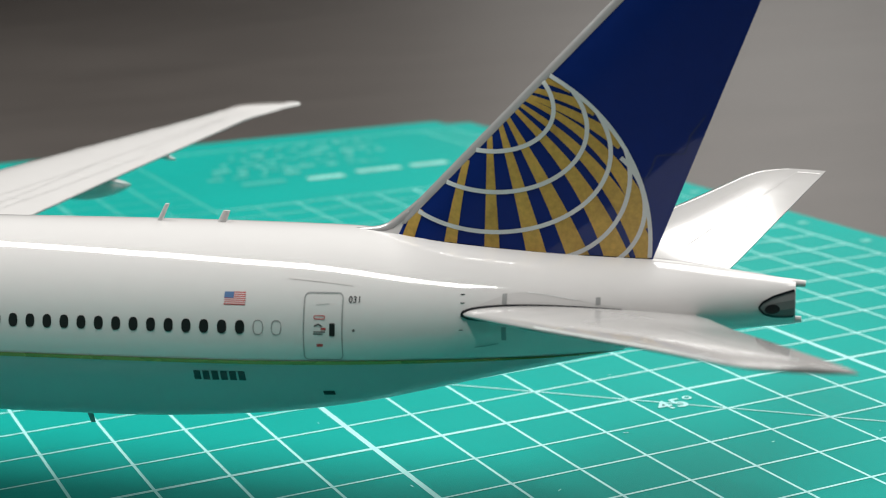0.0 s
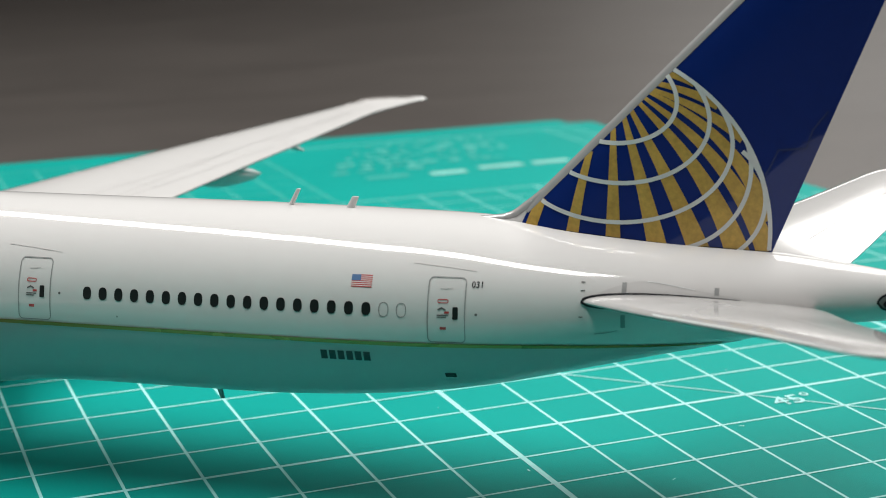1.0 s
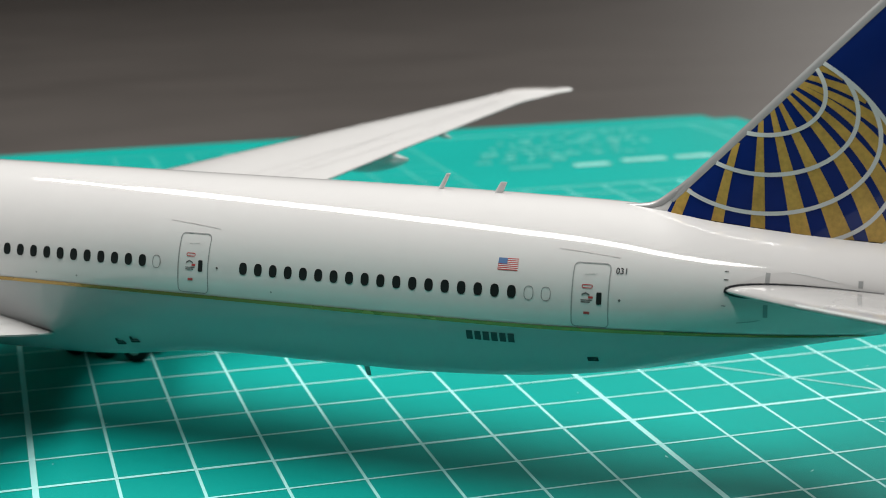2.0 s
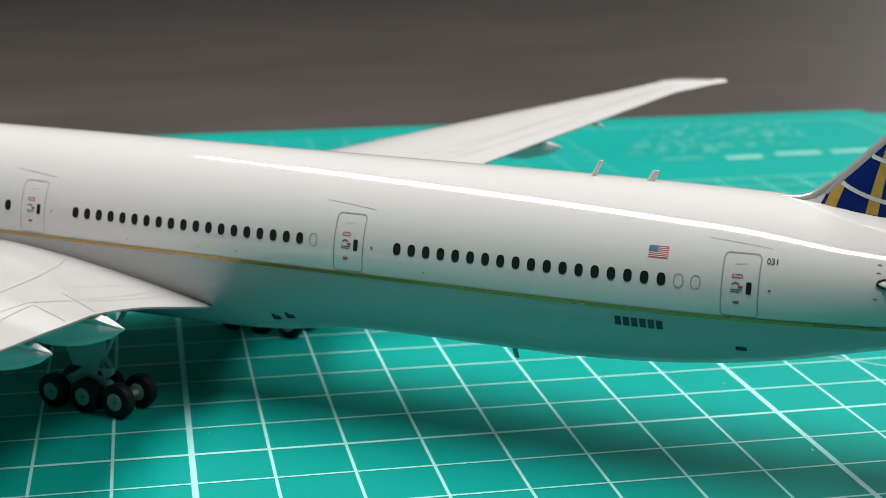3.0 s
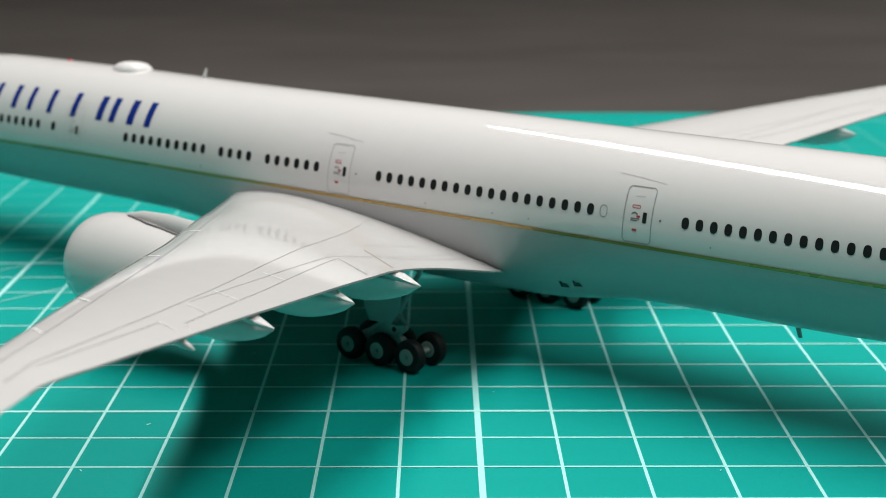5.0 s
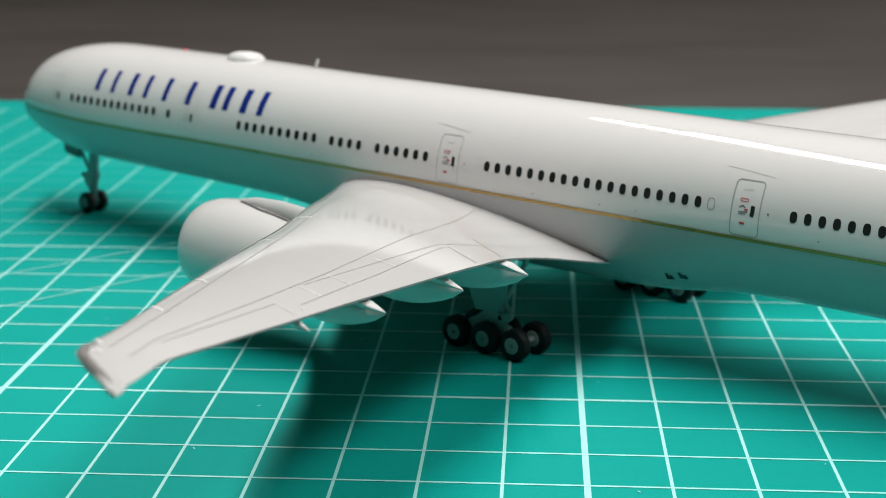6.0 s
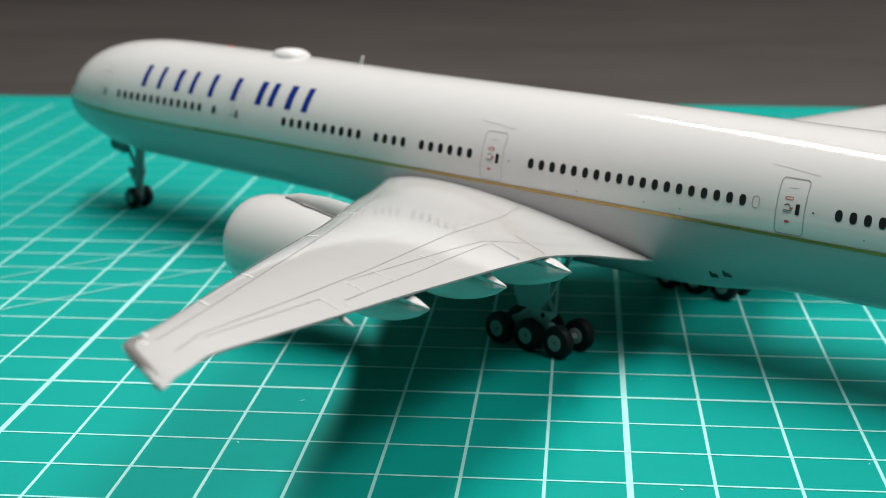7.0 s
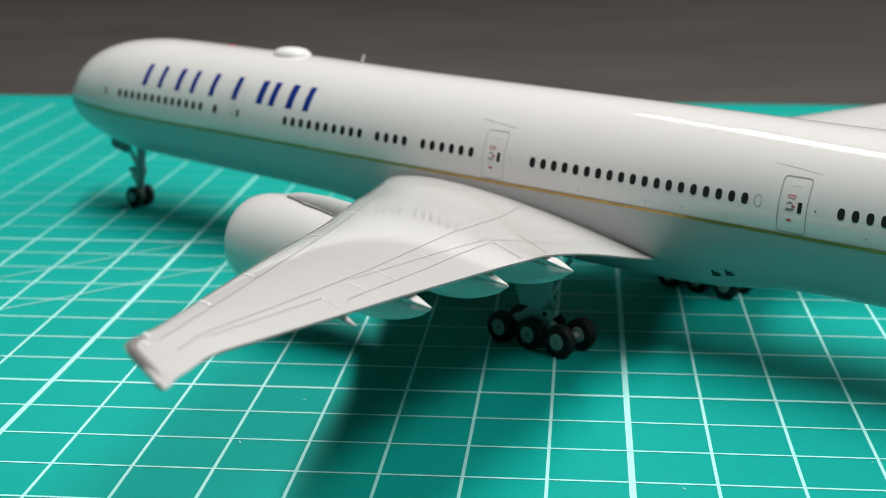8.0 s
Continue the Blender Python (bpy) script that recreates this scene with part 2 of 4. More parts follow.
PITCH, WIN_Z = 0.533, 6.72
ROWS = {"first": (7.503, list(range(13)) + [14]), "second": (19.867, list(range(10)) + list(range(11, 15)) + list(range(16, 22))),
        "third": (34.256, list(range(19))), "fourth": (47.584, list(range(18)))}
for x0, ks in ROWS.values():
    for k in ks:
        part("window", patch(oval(x0 + PITCH * k, WIN_Z, 0.275, 0.385), 0.014), GLASS, fuselage, smooth=False)
for x in (34.256 + 19 * PITCH, 47.584 + 18 * PITCH, 47.584 + 19 * PITCH):
    part("blanked_window", ring_on_skin(oval(x, WIN_Z, 0.28, 0.40), 0.024, 0.012), SHADE, fuselage, smooth=False)


def door(x, z0=5.81, w=1.10, h=1.86, ink=OUTLINE, dark=MARK, red=RED):
    leaf = part("door", ring_on_skin(rounded(x, z0, x + w, z0 + h, 0.14), 0.032, 0.012), ink, airliner, "grey outlined cabin door with a small dark window", smooth=False)
    part("door_window", patch(rounded(x + 0.74, z0 + 0.70, x + 0.90, z0 + 1.06, 0.03, 2), 0.014), GLASS, leaf, smooth=False)
    part("marking", ring_on_skin(rounded(x + 0.30, z0 + 1.17, x + 0.60, z0 + 1.26, 0.03, 2), 0.025, 0.014), red, leaf, smooth=False)
    part("marking", strip([(x + 0.30, z0 + 0.95, z0 + 0.99), (x + 0.42, z0 + 1.0, z0 + 1.05), (x + 0.54, z0 + 0.95, z0 + 0.99)], 0.014), dark, leaf, smooth=False)
    part("marking", strip([(x + 0.50, z0 + 0.87, z0 + 0.93), (x + 0.64, z0 + 0.87, z0 + 0.93)], 0.014), red, leaf, smooth=False)
    part("marking", strip([(x + 0.28, z0 + 0.80, z0 + 0.83), (x + 0.62, z0 + 0.80, z0 + 0.83)], 0.014), dark, leaf, smooth=False)
    part("marking", strip([(x + 0.28, z0 + 0.74, z0 + 0.77), (x + 0.56, z0 + 0.74, z0 + 0.77)], 0.015), dark, leaf, smooth=False)
    part("marking", strip([(x + 0.37, z0 + 0.39, z0 + 0.47), (x + 0.55, z0 + 0.39, z0 + 0.47)], 0.014), red, leaf, smooth=False)
    part("marking", strip([(x + 0.34, z0 + 1.54, z0 + 1.555), (x + 0.72, z0 + 1.57, z0 + 1.585)], 0.014), FAINT, leaf, smooth=False)
    part("marking", patch(oval(x + w + 0.33, z0 + 0.86, 0.08, 0.08, 10, 2), 0.014), dark, leaf, smooth=False)
    part("drip_line", strip([(x - 0.55, z0 + 2.19, z0 + 2.208), (x + 0.4, z0 + 2.12, z0 + 2.138), (x + 1.35, z0 + 2.03, z0 + 2.048)], 0.012), GHOST, leaf, smooth=False)


for x, ink, dark, red in ((5.45, GHOST, FAINT, GHOST), (15.78, GHOST, FAINT, GHOST), (31.70, FAINT, SHADE, RED), (45.20, OUTLINE, MARK, RED), (58.50, OUTLINE, MARK, RED)):
    door(x, ink=ink, dark=dark, red=red)


for x, z in ((36.6, 5.98), (39.7, 6.02), (41.3, 6.02), (24.6, 6.0), (48.6, 6.05)):
    part("drain_mark", patch(oval(x, z, 0.07, 0.07, 8, 2), 0.013), OUTLINE, fuselage, smooth=False)


# airline title: six plain slanted blue shapes
def slanted(x, w, z0=7.25, z1=8.23, lean=0.02):
    bm = bmesh.new()
    grid = [[bm.verts.new(skin(x + lean * k / 8 + w * j, z0 + (z1 - z0) * k / 8, 0.013)) for j in (0, 1)] for k in range(9)]
    for a, b in zip(grid, grid[1:]):
        bm.faces.new((a[0], a[1], b[1], b[0]))
    return bm


for x, w, gap in ((9.17, 0.34, 1.22), (11.72, 0.36, 1.14), (14.28, 0.34, 0), (15.95, 0.36, 0), (17.68, 0.42, 0.86), (19.70, 0.42, 1.12)):
    part("title_shape", slanted(x, w), TITLE, fuselage, "plain blue slanted title shape", smooth=False)
    if gap:
        part("title_shape", slanted(x + gap, w * 0.9), TITLE, fuselage, "plain blue slanted title shape", smooth=False)
# registration: plain dark bars
for i in range(6):
    part("registration_bar", strip([(55.18 + 0.265 * i, 5.10, 5.40), (55.38 + 0.265 * i, 5.10, 5.40)], 0.03), INK, fuselage, smooth=False)
# flag
flag = part("flag", strip([(56.14, 7.32, 7.65), (56.46, 7.32, 7.65), (56.77, 7.32, 7.65)], 0.010), RING, fuselage, "small striped flag in red, white and blue", smooth=False)
for i in range(7):
    z = 7.32 + 0.33 * (2 * i) / 13
    part("flag_stripe", strip([(56.14, z, z + 0.026), (56.77, z, z + 0.026)], 0.013), RED, fuselage, smooth=False)
part("flag_canton", strip([(56.14, 7.49, 7.65), (56.42, 7.49, 7.65)], 0.016), CANTON, fuselage, smooth=False)


def lettering(name, text, size, place, mat, parent, bend, lean=0.0, spacing=1.0):
    """Words in the built-in font as a mesh; bend maps its flat x and y to the surface."""
    cu = bpy.data.curves.new(name, "FONT")
    cu.body, cu.size, cu.shear, cu.offset, cu.space_character = text, size, lean, size * 0.008, spacing
    ob = bpy.data.objects.new(name, cu)
    me = bpy.data.meshes.new_from_object(ob)
    bpy.data.objects.remove(ob)
    for v in me.vertices:
        v.co = bend(place[0] + v.co.x, place[1] + v.co.y)
    me.materials.append(mat)
    out = new(name, me)
    out.parent = parent
    return out


def on_skin(x, z):
    p = skin(x, z, 0.02)
    return Vector(((p.x - 37.11) * S, p.y * S, p.z * S))


lettering("fleet_number", "031", 0.235, (59.76, 7.42), INK, fuselage, on_skin, 0.0, 1.06)
# access panels and marks at the tail and belly
part("access_panel", strip([(58.84, 4.56, 4.72), (59.16, 4.56, 4.72)], 0.03), INK, fuselage, "small dark outlet", smooth=False)
for x, z in ((62.89, 7.62), (62.90, 7.405), (62.87, 6.67)):
    part("tail_mark", strip([(x, z, z + 0.022), (x + 0.12, z, z + 0.022)], 0.014), INK, fuselage, smooth=False)
for x, za, zb in ((64.05, 7.36, 7.64), (64.04, 6.37, 6.76), (66.62, 7.32, 7.52)):
    part("trim_scale", strip([(x, za, zb), (x + 0.13, za, zb)], 0.016), OUTLINE, fuselage, smooth=False)
part("tail_seam", strip([(63.30, 6.16, 6.185), (63.6, 6.19, 6.215), (63.95, 6.27, 6.29)], 0.014), OUTLINE, fuselage, smooth=False)
# thin patch round the stabilizer's root: the shading there is put into its grey
ROOT_PATCH = [(63.05, 7.19, 7.21), (63.77, 7.16, 7.50), (64.41, 7.14, 7.66), (64.92, 7.14, 7.655), (66.33, 7.12, 7.42), (67.36, 7.10, 7.23)]
root_patch = part("root_shade_patch", strip([(x, interp(x, ROOT_PATCH, 1), interp(x, ROOT_PATCH, 2)) for x in steps(63.05, 67.36, 0.15)], 0.010), GREY, fuselage, "grey patch for the shading round the stabilizer root")
part("patch_bright_line", strip([(x, interp(x, ROOT_PATCH, 2) - 0.01, interp(x, ROOT_PATCH, 2) + 0.012) for x in steps(64.75, 66.1, 0.15)], 0.018), RING, fuselage, smooth=False)


# antennas
def blade(x, z, h, chord, rake, up=1, y=0.0):
    rings = []
    for k in range(6):
        u = k / 5
        c, t = chord * (1 - 0.25 * u), 0.07 * (1 - 0.4 * u)
        xo = x + rake * u
        rings.append([(xo + c * (0.5 - 0.5 * math.cos(2 * math.pi * i / 12)), y + t * math.sin(2 * math.pi * i / 12), z + up * h * u) for i in range(12)])
    return loft(rings)


for x, h, ch, rake in ((53.12, 0.58, 0.19, 0.33), (55.04, 0.40, 0.30, 0.24), (21.62, 0.52, 0.20, 0.22)):
    part("antenna", blade(x, 9.05, h, ch, rake), MATTE, airliner, "small white blade antenna")
part("antenna", blade(50.3, 3.10, 0.55, 0.22, 0.18, -1), STRUT, airliner, "small dark blade antenna under the belly")
part("antenna", blade(53.6, 3.16, 0.14, 0.4, 0.1, -1), STRUT, airliner, "small dark blade antenna under the belly")
dome = [[(17.12 + 1.12 * r * math.cos(2 * math.pi * i / 24), 0.75 * r * math.sin(2 * math.pi * i / 24), 9.04 + 0.46 * h) for i in range(24)] for r, h in ((1.0, 0), (0.98, 0.25), (0.9, 0.55), (0.72, 0.82), (0.45, 0.96), (0.12, 1.0))]
part("satcom_dome", loft(dome), MATTE, airliner, "white flattened dome on the fuselage top")
part("beacon", loft([[(12.5 + r * math.cos(2 * math.pi * i / 12), r * math.sin(2 * math.pi * i / 12), 9.08 + h) for i in range(12)] for r, h in ((0.13, 0), (0.11, 0.07), (0.05, 0.11))]), RED, airliner, "small red beacon")

# small red beacon on the crown
beacon = part("beacon_base", tube((12.72, 0, 9.17), (12.72, 0, 9.215), 0.16, 0.15, 18), WHITE, airliner)
part("beacon", tube((12.72, 0, 9.21), (12.72, 0, 9.29), 0.13, 0.07, 18), RED, beacon, "small red beacon")

# cockpit windows
for sgn in (-1, 1):
    for xs, zs in (((1.15, 1.75, 1.85, 1.3), (6.35, 6.42, 6.95, 6.8)), ((1.85, 2.4, 2.45, 1.95), (6.43, 6.5, 7.0, 6.97))):
        bm = bmesh.new()
        bm.faces.new([bm.verts.new(skin(x, z, 0.014, sgn)) for x, z in zip(xs, zs)])
        part("cockpit_window", bm, GLASS, fuselage, smooth=False)

# belly fairing between the wings
BULGE = [(20.0, 0.0), (21.5, 0.03), (23.5, 0.17), (27.0, 0.40), (33.0, 0.477), (38.5, 0.457), (41.5, 0.36), (43.0, 0.20), (44.4, 0.05), (45.6, 0.01), (47.0, 0.0)]


def fairing_point(x, a, off=0.0):
    """A point of the fairing at a station and an angle, blending into the round fuselage."""
    u = max(0.0, min(1.0, (min(-a, math.pi + a) - radians(12)) / radians(55)))
    r = RF + 0.0165 + off + max(0.0, interp(x, BULGE, 1)) * u * u * (3 - 2 * u)
    return Vector((x, -r * math.cos(a), ZC + (r - RF + ZC - interp(x, BODY, 2)) * math.sin(a)))


fairing = part("belly_fairing", loft([[fairing_point(x, radians(-12 - 156 * k / 48)) for k in range(49)] for x in steps(20.0, 47.0, 0.5)], closed=False), BELLY, airliner, "smooth grey fairing under the wing root")
for x in (42.12, 42.70):
    bm = bmesh.new()
    for quad in (((0, 0), (0.34, 0), (0.34, 0.09), (0, 0.09)), ((0.02, 0.105), (0.33, 0.105), (0.31, 0.16), (0.02, 0.16)), ((0.03, 0.16), (0.13, 0.16), (0.13, 0.24), (0.03, 0.24))):
        bm.faces.new([bm.verts.new(fairing_point(x + u, radians(-51) + 0.45 * (v + 0.13 * (x - 42.12)), 0.02)) for u, v in quad])
    part("placard", bm, INK, fairing, "small dark printed placard", smooth=False)


# ---- wings ----
def foil(n=30):
    """Half an aerofoil each way: chord fraction and thickness, round nose, thin tail."""
    up = []
    for i in range(n + 1):
        c = 0.5 - 0.5 * math.cos(math.pi * i / n)
        t = 5 * (0.2969 * math.sqrt(c) - 0.126 * c - 0.3516 * c**2 + 0.2843 * c**3 - 0.1015 * c**4)
        up.append((c, t))
    return up


FOIL = foil()


def section(y, le, te, thick, camber=0.0):
    """A closed ring of wing section from its leading to its trailing edge (x, z) at span y."""
    (x0, z0), (x1, z1) = le, te
    ch = x1 - x0
    top = [(x0 + ch * c, y, z0 + (z1 - z0) * c + ch * (thick * t * 1.15 + camber * 4 * c * (1 - c))) for c, t in FOIL]
    bot = [(x0 + ch * c, y, z0 + (z1 - z0) * c - ch * (thick * t * 0.85 - camber * 4 * c * (1 - c)) - 0.02 * c) for c, t in FOIL]
    return top[::-1] + bot[1:]


# span, leading edge x and z, trailing edge x and z, thickness, camber
WING_ROOT = [(2, 25.05, 4.45, 39.70, 3.58, 0.115, 0.012), (3.2, 26.13, 4.62, 39.80, 3.85, 0.11, 0.012), (6.2, 28.27, 4.95, 39.55, 4.56, 0.1, 0.01),
        (9.4, 30.51, 5.38, 40.25, 5.25, 0.095, 0.008), (11.5, 32.12, 5.66, 41.12, 5.65, 0.092, 0.006), (13.9, 33.90, 5.96, 41.87, 5.99, 0.09, 0.005),
        (17, 36.00, 6.36, 42.76, 6.36, 0.09, 0.004)]
WING_TIP = [(20.2, 38.18, 6.78, 43.70, 6.75, 0.088, 0.003), (23.1, 40.25, 7.17, 44.57, 7.08, 0.086, 0.002),
        (26.7, 42.81, 7.63, 45.72, 7.53, 0.085, 0), (28.75, 44.25, 7.90, 46.36, 7.77, 0.085, 0), (29.7, 44.80, 8.02, 46.95, 7.88, 0.08, 0),
        (30.35, 45.30, 8.10, 47.38, 7.96, 0.09, 0), (30.75, 46.1, 8.13, 47.62, 8.01, 0.12, 0), (31.1, 46.98, 8.13, 47.94, 8.05, 0.2, 0), (31.5, 47.95, 8.13, 48.22, 8.10, 0.5, 0)]
WING = WING_ROOT + WING_TIP


def wing_at(y):
    return [interp(y, WING, k) for k in range(1, 7)]


def wing_top(c, y, off=0.02):
    """A point of the wing's upper side at chord fraction c and span y."""
    x0, z0, x1, z1, th, cb = wing_at(y)
    ch = x1 - x0
    t = 5 * (0.2969 * math.sqrt(c) - 0.126 * c - 0.3516 * c**2 + 0.2843 * c**3 - 0.1015 * c**4)
    return Vector((x0 + ch * c, y, z0 + (z1 - z0) * c + ch * (th * t * 1.15 + cb * 4 * c * (1 - c)) + off))


def wing_line(a, b, width, off=0.02, n=24):
    """A scored line on the wing's top from (chord, span) to (chord, span)."""
    bm = bmesh.new()
    rows = []
    p, q = wing_top(*a), wing_top(*b)
    for i in range(n + 1):
        x, y = p.x + (q.x - p.x) * i / n, p.y + (q.y - p.y) * i / n
        x0, z0, x1 = wing_at(y)[:3]
        rows.append(wing_top(min(0.999, max(0.001, (x - x0) / (x1 - x0))), y, off))
    for i in range(n + 1):
        t = (rows[min(i + 1, n)] - rows[max(i - 1, 0)]).normalized()
        o = t.cross(Vector((0, 0, 1))).normalized() * width / 2
        bm.verts.new(rows[i] + o)
        bm.verts.new(rows[i] - o)
    bm.verts.ensure_lookup_table()
    for i in range(n):
        bm.faces.new([bm.verts[k] for k in (2 * i, 2 * i + 1, 2 * i + 3, 2 * i + 2)])
    return bm


def mirrored(bm, sgn):
    for v in bm.verts:
        v.co.y *= sgn
    return bm


spans = steps(2.0, 28.4, 0.4) + [28.75, 29.2, 29.7, 30.1, 30.35, 30.55, 30.75, 30.9, 31.1, 31.3, 31.5]
LINES = [((0.33, 29.5), (0.236, 25.1)), ((0.236, 25.1), (0.156, 16.0)), ((0.156, 16.0), (0.09, 5.0)), ((0.657, 29.5), (0.588, 28.1)), ((0.588, 28.1), (0.665, 18.8)), ((0.665, 18.8), (0.579, 3.5)),
         ((0.671, 28.1), (0.761, 22.7)), ((0.688, 20.4), (0.779, 10.95)), ((0.779, 10.95), (0.918, 2.9)), ((0.779, 10.95), (0.88, 3.5)), ((0.756, 7.4), (0.815, 4.4)), ((0.871, 22.1), (0.836, 17.05)), ((0.836, 17.05), (0.803, 11.2))]
CHORDS = [((0.802, 11.02), (0.98, 11.8)), ((0.80, 8.18), (0.985, 9.25)), ((0.685, 18.84), (0.85, 18.88)), ((0.70, 20.7), (0.86, 20.8)), ((0.70, 15.57), (0.82, 15.57)), ((0.761, 22.7), (0.94, 22.87)), ((0.873, 22.14), (0.95, 22.35))]
SLATS = [((0.02, 12.0), (0.14, 12.0)), ((0.02, 16.5), (0.14, 16.5)), ((0.02, 22.6), (0.19, 22.9)), ((0.02, 25.9), (0.22, 26.2)), ((0.02, 29.3), (0.20, 29.5)), ((0.05, 30.1), (0.33, 29.9))]


def canoe(x1, y, z1, length, depth, half):
    """A flap track fairing: a boat under the trailing edge, pointed aft."""
    rings = []
    for k in range(13):
        u = k / 12
        r = max(0.02, math.sin(math.pi * u ** 0.8) ** 0.7) if 0 < u < 1 else 0.02
        xc = x1 - length * (1 - u)
        zt = z1 + 0.10 - 0.10 * u + 0.20 * (1 - u)
        rings.append([(xc, y + half * r * math.cos(2 * math.pi * i / 16), zt + (depth * r if math.sin(2 * math.pi * i / 16) < 0 else 0.12 * r) * math.sin(2 * math.pi * i / 16)) for i in range(16)])
    return loft(rings)


def wedge(xb, zb, xt, zt, y, half):
    """The pointed end of a flap track fairing behind the trailing edge: flat on top, keeled below."""
    rings = []
    for u, w, d in ((-0.7, 1.0, 0.5), (0.0, 1.0, 0.42), (0.5, 0.62, 0.27), (0.85, 0.26, 0.12), (1.0, 0.06, 0.03)):
        x, z = xb + (xt - xb) * u, zb + (zt - zb) * max(u, -0.1)
        rings.append([(x, y - half * w, z - 0.03), (x, y - half * w * 0.8, z), (x, y + half * w * 0.8, z), (x, y + half * w, z - 0.03), (x, y + half * w * 0.4, z - d), (x, y - half * w * 0.4, z - d)])
    return loft(rings)


ENDS = [(40.40, 5.13, 41.22, 4.88, 9.3, 0.24), (41.45, 5.81, 42.38, 5.56, 14.0, 0.23), (43.33, 6.53, 44.10, 6.33, 19.3, 0.22)]
FAIRINGS = [(41.25, 9.3, 4.86, 5.7, 1.10, 0.42), (42.40, 14.0, 5.52, 5.3, 1.0, 0.40), (44.1, 19.3, 6.28, 4.7, 0.86, 0.36), (44.85, 22.9, 6.77, 1.1, 0.16, 0.10)]
for sgn in (-1, 1):
    wing = part("wing", mirrored(loft([section(y, wing_at(y)[0:2], wing_at(y)[2:4], wing_at(y)[4], wing_at(y)[5]) for y in spans]), sgn), GREY, airliner, "light grey swept wing with a raked tip")
    for a, b in LINES:
        part("panel_line", mirrored(wing_line(a, b, 0.02, 0.014, 40), sgn), SHADE, wing, smooth=False)
    for a, b in CHORDS:
        part("panel_line", mirrored(wing_line(a, b, 0.026, n=8), sgn), RING if a[1] > 14 else SHADE, wing, smooth=False)
    for a, b in SLATS:
        part("slat_joint", mirrored(wing_line(a, b, 0.065, n=6), sgn), BRIGHT, wing, smooth=False)
    # blunt edge round the raked tip and strip of the slats, dark reflection put into their grey
    rim = []
    for k in range(13):
        y = 29.35 + (31.33 - 29.35) * k / 12
        x0, z0, x1, z1, th, cb = wing_at(y)
        r = 0.04 + 0.10 * min(1.0, k / 4, (12.6 - k) / 2)
        rim.append([(x0 + 0.20 + 0.7 * r * math.cos(2 * math.pi * i / 10), y - 0.05 + 0.7 * r * math.cos(2 * math.pi * i / 10) * -1, z0 + r * math.sin(2 * math.pi * i / 10)) for i in range(10)])
    part("wing_tip_edge", mirrored(loft(rim), sgn), EDGE, wing, "wing tip edge in a grey that holds its dark reflection")
    for ya, yb in ((4.2, 11.8), (12.1, 16.3), (16.6, 22.5), (22.8, 25.8), (26.1, 29.2)):
        bm = bmesh.new()
        rows = [[bm.verts.new(wing_top(c, y, o)) for c, o in ((0.001, 0.008), (0.006, 0.012), (0.014, 0.014), (0.026, 0.014), (0.04, 0.012))] for y in steps(ya, yb, 0.8)]
        for a, b in zip(rows, rows[1:]):
            for k in range(4):
                bm.faces.new((a[k], a[k + 1], b[k + 1], b[k]))
        part("slat_edge", mirrored(bm, sgn), EDGE, wing, "darker grey strip for the leading edge's dark reflection")
    # blunt trailing edge
    bm = bmesh.new()
    rows = []
    for y in steps(3.4, 29.4, 0.5):
        x0, z0, x1, z1, th, cb = wing_at(y)
        rows.append([bm.verts.new(p) for p in ((x1 + 0.012, y, z1 + 0.006), (x1 + 0.012, y, z1 - 0.05), (x1 - 0.12, y, z1 - 0.055))])
    for a, b in zip(rows, rows[1:]):
        for k in (0, 1):
            bm.faces.new((a[k], a[k + 1], b[k + 1], b[k]))
    part("trailing_edge", mirrored(bm, sgn), SHADE, wing, "thin darker trailing edge", smooth=False)
    for f in FAIRINGS:
        part("flap_fairing", mirrored(canoe(*f), sgn), GREY, wing, "grey pointed flap track fairing")
    for f in ENDS:
        part("fairing_tip", mirrored(wedge(*f), sgn), WHITE, wing, "white pointed end of a flap track fairing")

# ---- engines ----
NAC = [(25.52, 1.48), (25.44, 1.60), (25.47, 1.72), (25.72, 1.84), (26.25, 1.95), (27.2, 2.02), (28.4, 2.0), (29.6, 1.88), (30.9, 1.68), (31.9, 1.46), (31.95, 1.40)]


def turned(profile, y, z, n=48):
    return loft([[(x, y + r * math.cos(2 * math.pi * i / n), z + r * math.sin(2 * math.pi * i / n)) for i in range(n)] for x, r in profile], caps=False)


